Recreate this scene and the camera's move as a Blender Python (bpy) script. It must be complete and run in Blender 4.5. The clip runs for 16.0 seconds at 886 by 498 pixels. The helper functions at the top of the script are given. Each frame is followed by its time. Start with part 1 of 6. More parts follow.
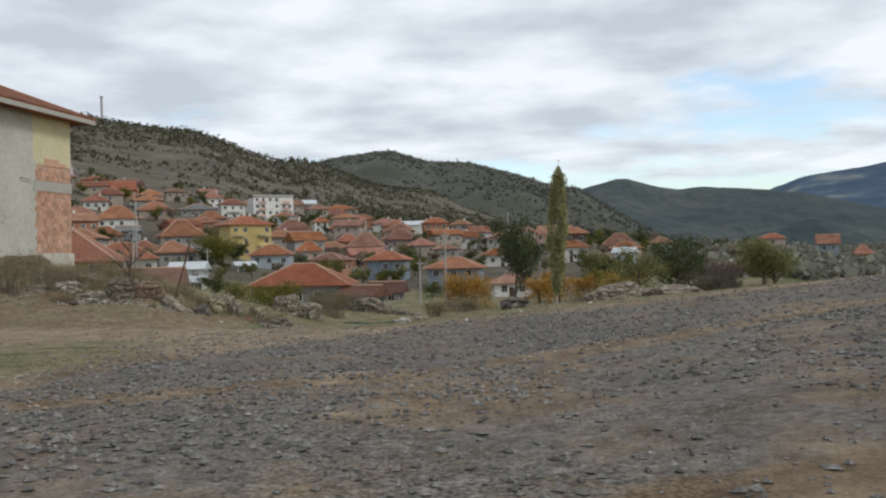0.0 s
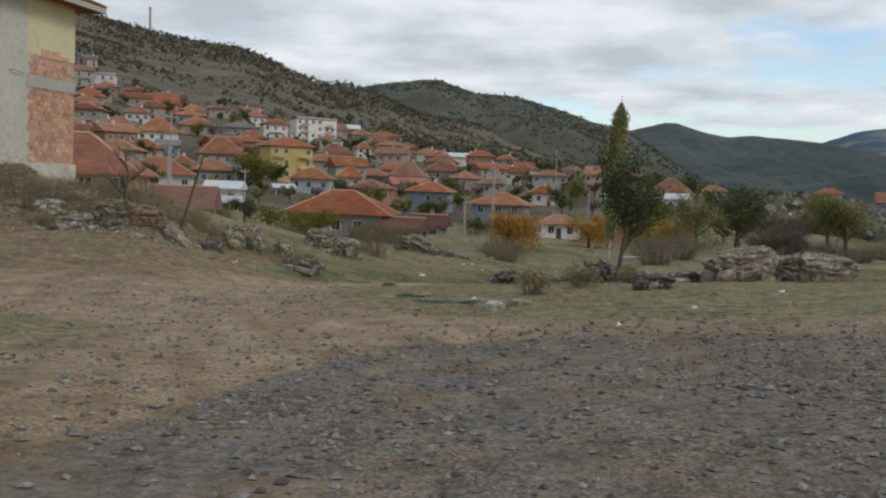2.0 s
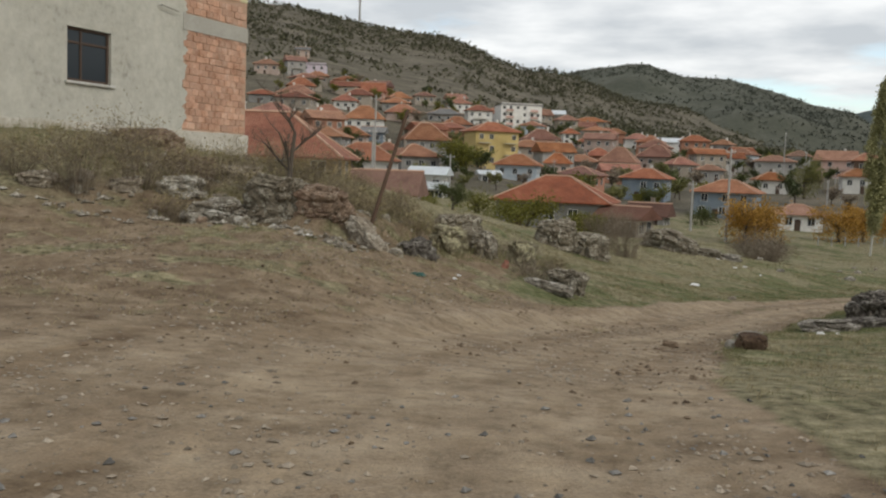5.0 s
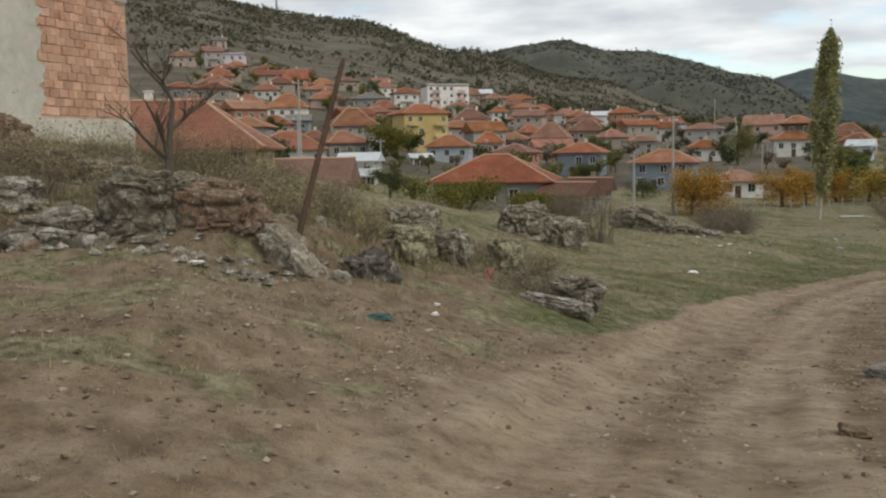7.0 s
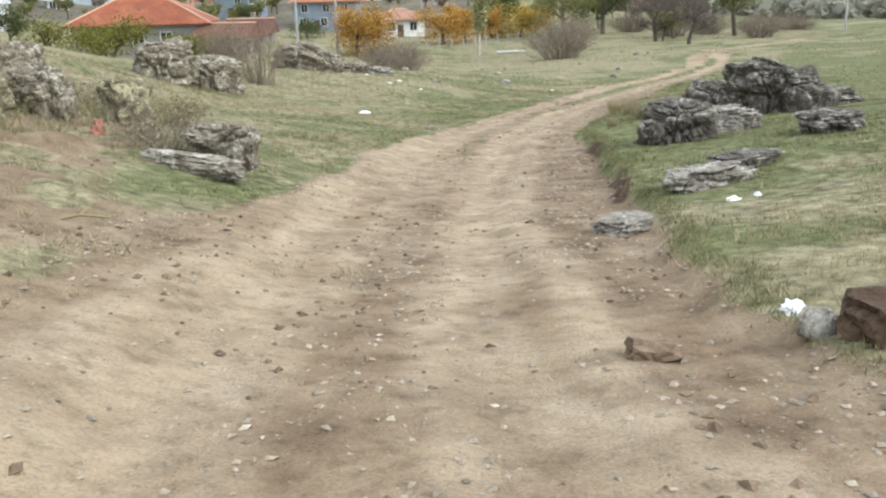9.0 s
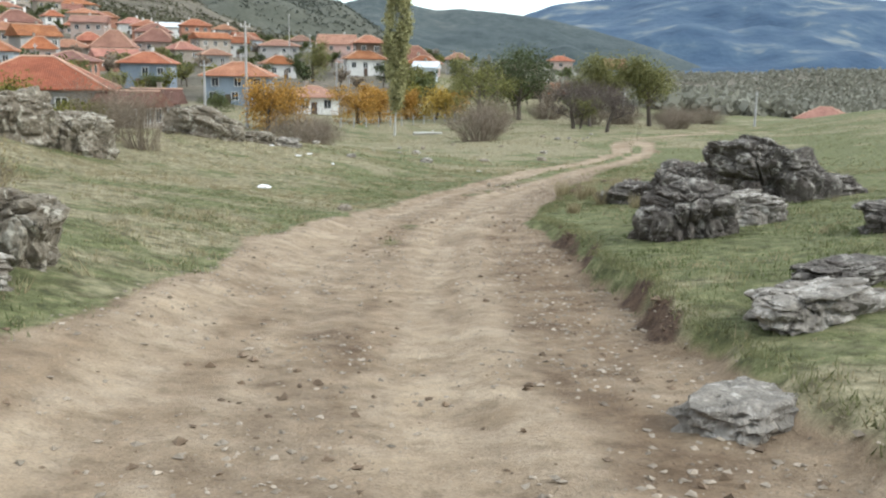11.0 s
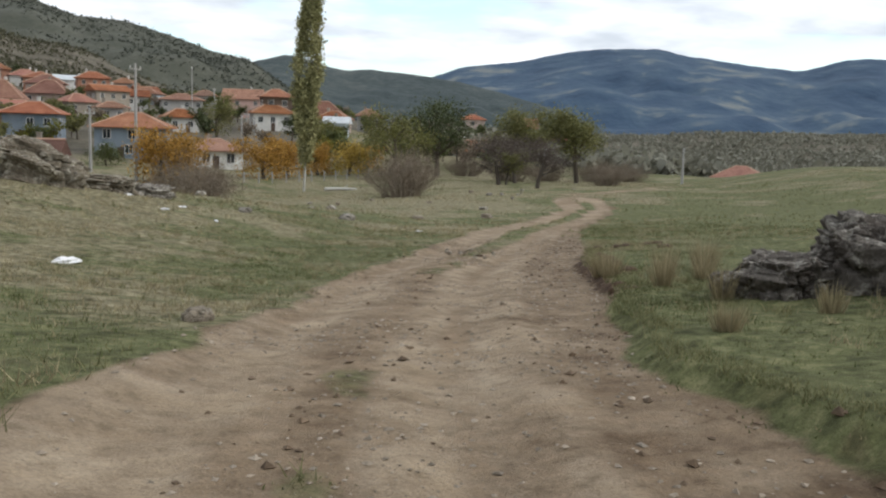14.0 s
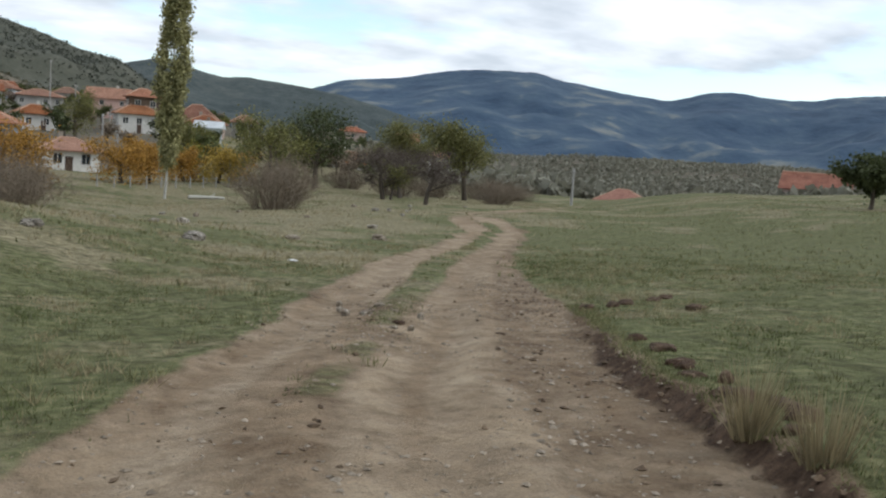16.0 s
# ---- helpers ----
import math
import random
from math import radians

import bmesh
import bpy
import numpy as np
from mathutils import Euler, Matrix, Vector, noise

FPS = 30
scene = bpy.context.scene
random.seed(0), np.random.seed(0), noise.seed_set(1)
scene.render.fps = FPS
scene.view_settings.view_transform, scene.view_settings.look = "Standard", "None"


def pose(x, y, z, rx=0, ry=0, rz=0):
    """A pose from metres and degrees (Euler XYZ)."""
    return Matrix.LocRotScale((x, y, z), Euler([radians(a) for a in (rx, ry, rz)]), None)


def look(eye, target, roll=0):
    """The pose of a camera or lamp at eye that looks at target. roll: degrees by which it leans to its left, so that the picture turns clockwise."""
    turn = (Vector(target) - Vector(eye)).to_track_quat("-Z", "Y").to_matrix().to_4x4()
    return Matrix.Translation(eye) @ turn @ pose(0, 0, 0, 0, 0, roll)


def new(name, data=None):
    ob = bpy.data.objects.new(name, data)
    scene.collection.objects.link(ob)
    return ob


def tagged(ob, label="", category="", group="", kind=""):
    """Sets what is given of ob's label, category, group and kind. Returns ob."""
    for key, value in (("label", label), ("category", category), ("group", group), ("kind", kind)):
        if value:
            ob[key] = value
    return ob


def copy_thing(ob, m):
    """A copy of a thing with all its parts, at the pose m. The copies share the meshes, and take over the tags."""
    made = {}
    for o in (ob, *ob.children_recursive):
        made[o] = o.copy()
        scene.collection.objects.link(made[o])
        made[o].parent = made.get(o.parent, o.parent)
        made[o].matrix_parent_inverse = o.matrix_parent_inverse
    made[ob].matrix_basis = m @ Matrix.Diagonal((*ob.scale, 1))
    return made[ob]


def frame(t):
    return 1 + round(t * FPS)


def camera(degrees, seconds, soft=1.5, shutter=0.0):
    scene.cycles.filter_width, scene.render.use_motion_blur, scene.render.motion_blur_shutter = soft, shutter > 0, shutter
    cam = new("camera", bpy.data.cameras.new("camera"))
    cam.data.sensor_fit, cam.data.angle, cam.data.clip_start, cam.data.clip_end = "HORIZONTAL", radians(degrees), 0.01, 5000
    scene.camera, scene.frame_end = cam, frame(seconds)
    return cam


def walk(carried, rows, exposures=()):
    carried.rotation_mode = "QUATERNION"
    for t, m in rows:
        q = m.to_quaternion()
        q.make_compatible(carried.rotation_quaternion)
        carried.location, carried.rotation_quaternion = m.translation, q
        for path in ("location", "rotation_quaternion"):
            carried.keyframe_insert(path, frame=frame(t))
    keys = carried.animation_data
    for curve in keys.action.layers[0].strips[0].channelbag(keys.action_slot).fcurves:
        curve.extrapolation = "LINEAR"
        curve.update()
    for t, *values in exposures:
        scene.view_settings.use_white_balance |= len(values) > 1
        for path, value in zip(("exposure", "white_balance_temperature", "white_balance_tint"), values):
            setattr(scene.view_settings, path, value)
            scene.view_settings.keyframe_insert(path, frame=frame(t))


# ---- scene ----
cam = camera(50.73, 16.0, soft=2.2)
PATH = [
    (0.0, pose(0.000, 0.000, 1.300, 90.34, 1.36, -0.00)),
    (0.5, pose(-0.219, 1.650, 1.384, 89.68, 0.89, -0.18)),
    (1.0, pose(-0.451, 3.408, 1.428, 88.83, -0.01, 0.22)),
    (1.5, pose(-0.711, 5.414, 1.485, 88.06, -1.00, 0.82)),
    (2.0, pose(-1.031, 7.297, 1.444, 86.21, -2.23, 2.47)),
    (2.5, pose(-1.419, 9.267, 1.363, 84.84, -2.33, 4.23)),
    (3.0, pose(-1.914, 11.330, 1.279, 83.93, -3.06, 6.81)),
    (3.5, pose(-2.450, 13.172, 1.167, 83.60, -2.64, 9.31)),
    (4.0, pose(-3.022, 14.756, 1.097, 83.79, -2.99, 11.62)),
    (4.5, pose(-3.584, 16.273, 1.041, 84.38, -1.90, 13.84)),
    (5.0, pose(-4.220, 17.915, 0.977, 85.03, -2.11, 14.69)),
    (5.5, pose(-4.793, 19.491, 0.952, 85.05, -1.88, 14.26)),
    (6.0, pose(-5.316, 20.965, 0.939, 85.00, -1.25, 13.94)),
    (6.5, pose(-5.777, 22.299, 0.907, 84.86, -0.25, 13.04)),
    (7.0, pose(-6.095, 23.524, 0.843, 84.12, 1.04, 10.30)),
    (7.5, pose(-6.162, 24.555, 0.765, 81.91, 3.50, 4.86)),
    (8.0, pose(-6.153, 25.373, 0.624, 78.62, 3.31, -0.18)),
    (8.5, pose(-6.075, 26.135, 0.503, 76.03, 1.61, -4.84)),
    (9.0, pose(-5.915, 26.967, 0.351, 74.33, 1.57, -9.86)),
    (9.5, pose(-5.777, 27.870, 0.171, 75.48, -1.15, -12.56)),
    (10.0, pose(-5.634, 28.981, -0.002, 76.97, -1.00, -13.73)),
    (10.5, pose(-5.477, 30.037, -0.136, 78.12, -1.09, -14.32)),
    (11.0, pose(-5.301, 31.150, -0.268, 79.29, -1.03, -14.96)),
    (11.5, pose(-5.104, 32.320, -0.406, 80.34, -0.75, -15.54)),
    (12.0, pose(-4.889, 33.530, -0.555, 80.82, -0.25, -15.99)),
    (12.5, pose(-4.644, 34.777, -0.723, 79.44, 0.58, -16.17)),
    (13.0, pose(-4.381, 36.188, -0.869, 78.41, 0.20, -16.57)),
    (13.5, pose(-4.004, 37.937, -1.046, 81.49, -0.46, -18.08)),
    (14.0, pose(-3.491, 39.833, -1.173, 83.03, -1.62, -20.48)),
    (14.5, pose(-2.893, 41.640, -1.298, 82.92, -1.25, -22.70)),
    (15.0, pose(-2.274, 43.388, -1.398, 83.35, -1.70, -24.26)),
    (15.5, pose(-1.707, 44.987, -1.526, 83.48, -3.09, -25.93)),
    (16.0, pose(-1.118, 46.679, -1.592, 84.30, -4.06, -27.88)),
]
# the picture brightens where the lens dips to the ground, and darkens again under the open sky
EXPOSURE = [(0, .05, 6300, 9), (.5, -.24, 6350, 9), (1, -.17, 6300, 9), (2, -.12, 6400, 9), (2.5, .18, 6500, 9), (3, .1, 6450, 9), (4.5, .08, 6720, 9), (7, .1, 6720, 9), (7.5, .74, 6350, 8),
            (8, 1.1, 6250, 7), (8.5, 1.24, 6200, 7), (9, 1.43, 6150, 7), (10, 1.56, 6150, 7), (11.2, 1.16, 6050, 7), (12.5, .88, 5950, 8), (13, 1.4, 5950, 7), (13.5, 1.13, 5950, 7), (14, .39, 6350, 10), (14.5, .22, 6300, 10), (15.5, .24, 6250, 9), (16, .28, 6200, 9)]
walk(cam, PATH, EXPOSURE)

# ---- sky and sun ----
world = bpy.data.worlds.new("world")
scene.world = world
world.use_nodes = True


def make_sky(tree):
    """A Nishita sky with a broken sheet of high cloud."""
    n, k = tree.nodes, tree.links
    sky = n.new("ShaderNodeTexSky")
    sky.sky_type, sky.sun_disc = "NISHITA", False
    sky.sun_elevation, sky.sun_rotation = radians(40), radians(118)
    gain = n.new("ShaderNodeVectorMath")
    gain.operation = "SCALE"
    gain.inputs["Scale"].default_value = 0.19
    k.new(sky.outputs[0], gain.inputs[0])
    where = n.new("ShaderNodeTexCoord")
    split = n.new("ShaderNodeSeparateXYZ")
    k.new(where.outputs["Generated"], split.inputs[0])
    high = n.new("ShaderNodeMath")
    high.operation, high.use_clamp = "MAXIMUM", False
    k.new(split.outputs[2], high.inputs[0])
    high.inputs[1].default_value = 0.0
    lift = n.new("ShaderNodeMath")
    lift.operation = "ADD"
    k.new(high.outputs[0], lift.inputs[0])
    lift.inputs[1].default_value = 0.16
    flat = n.new("ShaderNodeVectorMath")
    flat.operation = "DIVIDE"
    k.new(where.outputs["Generated"], flat.inputs[0])
    k.new(lift.outputs[0], flat.inputs[1])
    move = n.new("ShaderNodeMapping")
    k.new(flat.outputs[0], move.inputs[0])
    move.inputs["Location"].default_value = (1.4, 0.55, 0)
    move.inputs["Scale"].default_value = (0.85, 0.95, 0.0)
    cells = n.new("ShaderNodeTexNoise")
    cells.inputs["Scale"].default_value, cells.inputs["Detail"].default_value = 1.1, 9
    cells.inputs["Roughness"].default_value = 0.52
    k.new(move.outputs[0], cells.inputs[0])
    # more cloud higher up, open blue low over the hills
    cover = n.new("ShaderNodeMapRange")
    k.new(split.outputs[2], cover.inputs[0])
    for i, v in ((1, 0.06), (2, 0.18), (3, -0.07), (4, 0.27)):
        cover.inputs[i].default_value = v
    side = n.new("ShaderNodeMath")
    side.operation = "MULTIPLY_ADD"
    k.new(split.outputs[0], side.inputs[0])
    side.inputs[1].default_value = -0.05
    k.new(cover.outputs[0], side.inputs[2])
    total = n.new("ShaderNodeMath")
    total.operation = "ADD"
    k.new(cells.outputs[0], total.inputs[0])
    k.new(side.outputs[0], total.inputs[1])
    ramp = n.new("ShaderNodeMapRange")
    ramp.interpolation_type = "SMOOTHSTEP"
    k.new(total.outputs[0], ramp.inputs[0])
    for i, v in ((1, 0.47), (2, 0.60), (3, 0.0), (4, 0.96)):
        ramp.inputs[i].default_value = v
    body = n.new("ShaderNodeTexNoise")
    body.inputs["Scale"].default_value, body.inputs["Detail"].default_value = 2.3, 7
    k.new(move.outputs[0], body.inputs[0])
    tone = n.new("ShaderNodeValToRGB")
    tone.color_ramp.elements[0].position, tone.color_ramp.elements[0].color = 0.36, (0.56, 0.6, 0.65, 1)
    tone.color_ramp.elements[1].position, tone.color_ramp.elements[1].color = 0.62, (0.91, 0.935, 0.965, 1)
    k.new(body.outputs[0], tone.inputs[0])
    mix = n.new("ShaderNodeMix")
    mix.data_type = "RGBA"
    k.new(ramp.outputs[0], mix.inputs[0])
    k.new(gain.outputs[0], mix.inputs[6])
    k.new(tone.outputs[0], mix.inputs[7])
    k.new(mix.outputs[2], n["Background"].inputs[0])
    n["Background"].inputs[1].default_value = 1.0


make_sky(world.node_tree)
sun = new("sun", bpy.data.lights.new("sun", "SUN"))
sun.data.energy, sun.data.angle, sun.data.color = 1.1, radians(14), (1.0, 0.95, 0.87)
sun.matrix_world = look((34, -18, 32), (0, 0, 0))


# ---- materials ----
def mat(name, colors, scale=1.0, rough=0.9, bump=0.3, fine=12.0, metal=0.0, island=0.0, obj=0.0, position=True, stretch=(1, 1, 1), contrast=0.22):
    """Mottled surface: colours mixed by a broad noise, grain by a fine one, relief from both."""
    m = bpy.data.materials.new(name)
    m.use_nodes = True
    n, k = m.node_tree.nodes, m.node_tree.links
    b = n["Principled BSDF"]
    b.inputs["Roughness"].default_value, b.inputs["Metallic"].default_value = rough, metal
    b.inputs["Specular IOR Level"].default_value = 0.25
    geo = n.new("ShaderNodeNewGeometry")
    tc = n.new("ShaderNodeTexCoord")
    mp = n.new("ShaderNodeMapping")
    mp.inputs["Scale"].default_value = stretch
    k.new(geo.outputs["Position"] if position else tc.outputs["Object"], mp.inputs[0])
    broad, grain = n.new("ShaderNodeTexNoise"), n.new("ShaderNodeTexNoise")
    for t, s, d in ((broad, scale, 5), (grain, scale * fine, 6)):
        t.inputs["Scale"].default_value, t.inputs["Detail"].default_value = s, d
        t.inputs["Roughness"].default_value = 0.62
        k.new(mp.outputs[0], t.inputs[0])
    add = n.new("ShaderNodeMix")
    add.inputs[0].default_value = 0.45
    k.new(broad.outputs[0], add.inputs[2])
    k.new(grain.outputs[0], add.inputs[3])
    ramp = n.new("ShaderNodeValToRGB")
    els = ramp.color_ramp.elements
    while len(els) < len(colors):
        els.new(0.5)
    for i, c in enumerate(colors):
        els[i].position = 0.5 - contrast + 2 * contrast * i / max(1, len(colors) - 1)
        els[i].color = (*c, 1)
    k.new(add.outputs[0], ramp.inputs[0])
    out = ramp.outputs[0]
    if island or obj:
        hsv = n.new("ShaderNodeHueSaturation")
        mr = n.new("ShaderNodeMapRange")
        if obj:
            info = n.new("ShaderNodeObjectInfo")
            k.new(info.outputs["Random"], mr.inputs[0])
        else:
            k.new(geo.outputs["Random Per Island"], mr.inputs[0])
        amount = island or obj
        mr.inputs[3].default_value, mr.inputs[4].default_value = 1 - amount, 1 + amount
        k.new(mr.outputs[0], hsv.inputs["Value"])
        k.new(out, hsv.inputs["Color"])
        out = hsv.outputs[0]
    k.new(out, b.inputs["Base Color"])
    if bump:
        bp = n.new("ShaderNodeBump")
        bp.inputs["Strength"].default_value, bp.inputs["Distance"].default_value = bump, 0.25 / (scale * fine) * 4
        k.new(add.outputs[0], bp.inputs["Height"])
        k.new(bp.outputs[0], b.inputs["Normal"])
    return m


def leaf_mat(name, dark, light, island=0.35):
    m = mat(name, (dark, light), scale=0.6, rough=0.7, bump=0, fine=5, island=island)
    n, k = m.node_tree.nodes, m.node_tree.links
    b = n["Principled BSDF"]
    thin = n.new("ShaderNodeBsdfTranslucent")
    link = b.inputs["Base Color"].links[0].from_socket
    k.new(link, thin.inputs[0])
    mix = n.new("ShaderNodeMixShader")
    mix.inputs[0].default_value = 0.25
    k.new(b.outputs[0], mix.inputs[1])
    k.new(thin.outputs[0], mix.inputs[2])
    k.new(mix.outputs[0], n["Material Output"].inputs[0])
    return m


def glass_mat():
    m = bpy.data.materials.new("window_glass")
    m.use_nodes = True
    b = m.node_tree.nodes["Principled BSDF"]
    b.inputs["Base Color"].default_value = (0.03, 0.035, 0.04, 1)
    b.inputs["Roughness"].default_value = 0.12
    b.inputs["Specular IOR Level"].default_value = 0.2
    return m


def ground_mat():
    """Soil, track dirt, grey road gravel and grass turf, laid out by the zones stored on the mesh."""
    m = bpy.data.materials.new("open_ground")
    m.use_nodes = True
    n, k = m.node_tree.nodes, m.node_tree.links
    b = n["Principled BSDF"]
    b.inputs["Roughness"].default_value, b.inputs["Specular IOR Level"].default_value = 0.95, 0.15
    geo = n.new("ShaderNodeNewGeometry")

    def noise_tex(scale, detail=6, rough=0.62):
        t = n.new("ShaderNodeTexNoise")
        t.inputs["Scale"].default_value, t.inputs["Detail"].default_value, t.inputs["Roughness"].default_value = scale, detail, rough
        k.new(geo.outputs["Position"], t.inputs[0])
        return t.outputs[0]

    def ramp(src, *stops):
        r = n.new("ShaderNodeValToRGB")
        while len(r.color_ramp.elements) < len(stops):
            r.color_ramp.elements.new(0.5)
        for e, (p, c) in zip(r.color_ramp.elements, stops):
            e.position, e.color = p, (*c, 1)
        k.new(src, r.inputs[0])
        return r.outputs[0]

    def mix(fac, a, c, kind="MIX"):
        x = n.new("ShaderNodeMix")
        x.data_type, x.blend_type = "RGBA", kind
        if isinstance(fac, float):
            x.inputs[0].default_value = fac
        else:
            k.new(fac, x.inputs[0])
        k.new(a, x.inputs[6])
        k.new(c, x.inputs[7])
        return x.outputs[2]

    def zone(name, ragged=0.5):
        """A stored zone with a ragged border."""
        at = n.new("ShaderNodeAttribute")
        at.attribute_name = name
        s = n.new("ShaderNodeMath")
        s.operation = "MULTIPLY_ADD"
        k.new(noise_tex(2.6, 8, 0.7), s.inputs[0])
        s.inputs[1].default_value = ragged
        k.new(at.outputs["Fac"], s.inputs[2])
        r = n.new("ShaderNodeMapRange")
        k.new(s.outputs[0], r.inputs[0])
        r.inputs[1].default_value, r.inputs[2].default_value = 0.5 + ragged / 2 - 0.16, 0.5 + ragged / 2 + 0.16
        return r.outputs[0]

    middle, grain, pebble, mottle = noise_tex(2.2), noise_tex(14, 8, 0.7), noise_tex(55, 3), noise_tex(6.5, 5)
    patch = n.new("ShaderNodeMapRange")
    k.new(noise_tex(0.9, 8, 0.7), patch.inputs[0])
    for i, v in ((1, 0.46), (2, 0.62), (3, 0.1), (4, 0.85)):
        patch.inputs[i].default_value = v
    blotch = patch.outputs[0]
    soil = ramp(middle, (0.32, (0.132, 0.094, 0.062)), (0.5, (0.198, 0.148, 0.099)), (0.68, (0.262, 0.205, 0.144)))
    dust = ramp(middle, (0.33, (0.222, 0.17, 0.116)), (0.52, (0.274, 0.214, 0.149)), (0.68, (0.328, 0.264, 0.19)))
    stone = mix(blotch, ramp(grain, (0.34, (0.075, 0.071, 0.065)), (0.5, (0.145, 0.137, 0.125)), (0.68, (0.245, 0.234, 0.216))), soil)
    dry = ramp(mottle, (0.33, (0.11, 0.098, 0.055)), (0.5, (0.188, 0.168, 0.101)), (0.68, (0.28, 0.25, 0.16)))
    lush = ramp(mottle, (0.3, (0.064, 0.07, 0.029)), (0.52, (0.11, 0.118, 0.052)), (0.7, (0.18, 0.174, 0.088)))
    turf = mix(zone("lush", 0.9), dry, lush)
    far = ramp(noise_tex(0.05, 9, 0.72), (0.33, (0.055, 0.051, 0.036)), (0.5, (0.104, 0.092, 0.068)), (0.66, (0.168, 0.147, 0.115)))
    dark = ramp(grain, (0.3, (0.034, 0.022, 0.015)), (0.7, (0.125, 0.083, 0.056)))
    worn = n.new("ShaderNodeAttribute")
    worn.attribute_name = "streak"
    lanes = ramp(worn.outputs["Fac"], (0.3, (0.84, 0.8, 0.76)), (0.5, (1, 1, 1)), (0.68, (1.1, 1.1, 1.09)))
    soil, dust = mix(0.9, soil, lanes, "MULTIPLY"), mix(0.9, dust, lanes, "MULTIPLY")
    col = mix(zone("turf", 0.7), soil, turf)
    col = mix(zone("gravel", 1.0), col, stone)
    col = mix(zone("track", 0.95), col, dust)
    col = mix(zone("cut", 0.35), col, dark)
    col = mix(zone("hillside", 0.3), col, far)
    spots = ramp(pebble, (0.36, (0.72, 0.72, 0.72)), (0.5, (1, 1, 1)), (0.66, (1.22, 1.2, 1.18)))
    col = mix(0.5, col, spots, "MULTIPLY")
    col = mix(0.75, col, ramp(mottle, (0.34, (0.68, 0.66, 0.63)), (0.47, (1, 1, 1)), (0.66, (1.16, 1.15, 1.14))), "MULTIPLY")
    col = mix(0.4, col, ramp(noise_tex(24, 2), (0.3, (0.45, 0.42, 0.4)), (0.37, (1, 1, 1)), (0.66, (1, 1, 1)), (0.72, (1.45, 1.43, 1.4))), "MULTIPLY")
    loose = n.new("ShaderNodeAttribute")
    loose.attribute_name = "grit"
    gravelly = mix(1.0, col, ramp(noise_tex(38, 2, 0.5), (0.36, (0.6, 0.58, 0.56)), (0.49, (1, 1, 1)), (0.64, (1.42, 1.41, 1.4))), "MULTIPLY")
    col = mix(loose.outputs["Fac"], col, gravelly)
    smudge = ramp(noise_tex(1.6, 7, 0.72), (0.38, (0.8, 0.77, 0.73)), (0.5, (1, 1, 1)), (0.62, (1.1, 1.09, 1.06)))
    col = mix(0.9, col, smudge, "MULTIPLY")
    k.new(col, b.inputs["Base Color"])
    height = n.new("ShaderNodeMath")
    height.operation = "MULTIPLY_ADD"
    k.new(grain, height.inputs[0])
    height.inputs[1].default_value = 1.6
    k.new(pebble, height.inputs[2])
    bp = n.new("ShaderNodeBump")
    bp.inputs["Strength"].default_value, bp.inputs["Distance"].default_value = 0.65, 0.035
    k.new(height.outputs[0], bp.inputs["Height"])
    k.new(bp.outputs[0], b.inputs["Normal"])
    return m


def tile_mat(name, dark, mid, light, obj=0.26):
    """Fired roof tiles in courses, weathered in patches; object space with x along the eaves."""
    m = mat(name, (dark, mid, light), scale=0.45, rough=0.85, bump=0, fine=9, obj=obj, contrast=0.2)
    n, k = m.node_tree.nodes, m.node_tree.links
    b = n["Principled BSDF"]
    # fired colour differs from house to house
    hsv = next(x for x in n if x.bl_idname == "ShaderNodeHueSaturation")
    info = n.new("ShaderNodeObjectInfo")
    for name, times, lo, hi in (("Saturation", 7.3, .82, 1.2), ("Hue", 13.1, .492, .512)):
        mul, fract, span = n.new("ShaderNodeMath"), n.new("ShaderNodeMath"), n.new("ShaderNodeMapRange")
        mul.operation, fract.operation = "MULTIPLY", "FRACT"
        k.new(info.outputs["Random"], mul.inputs[0])
        mul.inputs[1].default_value = times
        k.new(mul.outputs[0], fract.inputs[0])
        k.new(fract.outputs[0], span.inputs[0])
        span.inputs[3].default_value, span.inputs[4].default_value = lo, hi
        k.new(span.outputs[0], hsv.inputs[name])
    tc = n.new("ShaderNodeTexCoord")
    waves = []
    for axis, scale in (("Z", 3.2), ("X", 1.6)):
        w = n.new("ShaderNodeTexWave")
        w.wave_type, w.bands_direction = "BANDS", axis
        w.inputs["Scale"].default_value, w.inputs["Distortion"].default_value = scale, 0.6
        k.new(tc.outputs["Object"], w.inputs[0])
        waves.append(w.outputs["Fac"])
    add = n.new("ShaderNodeMath")
    k.new(waves[0], add.inputs[0])
    k.new(waves[1], add.inputs[1])
    bp = n.new("ShaderNodeBump")
    bp.inputs["Strength"].default_value, bp.inputs["Distance"].default_value = 0.6, 0.08
    k.new(add.outputs[0], bp.inputs["Height"])
    k.new(bp.outputs[0], b.inputs["Normal"])
    return m


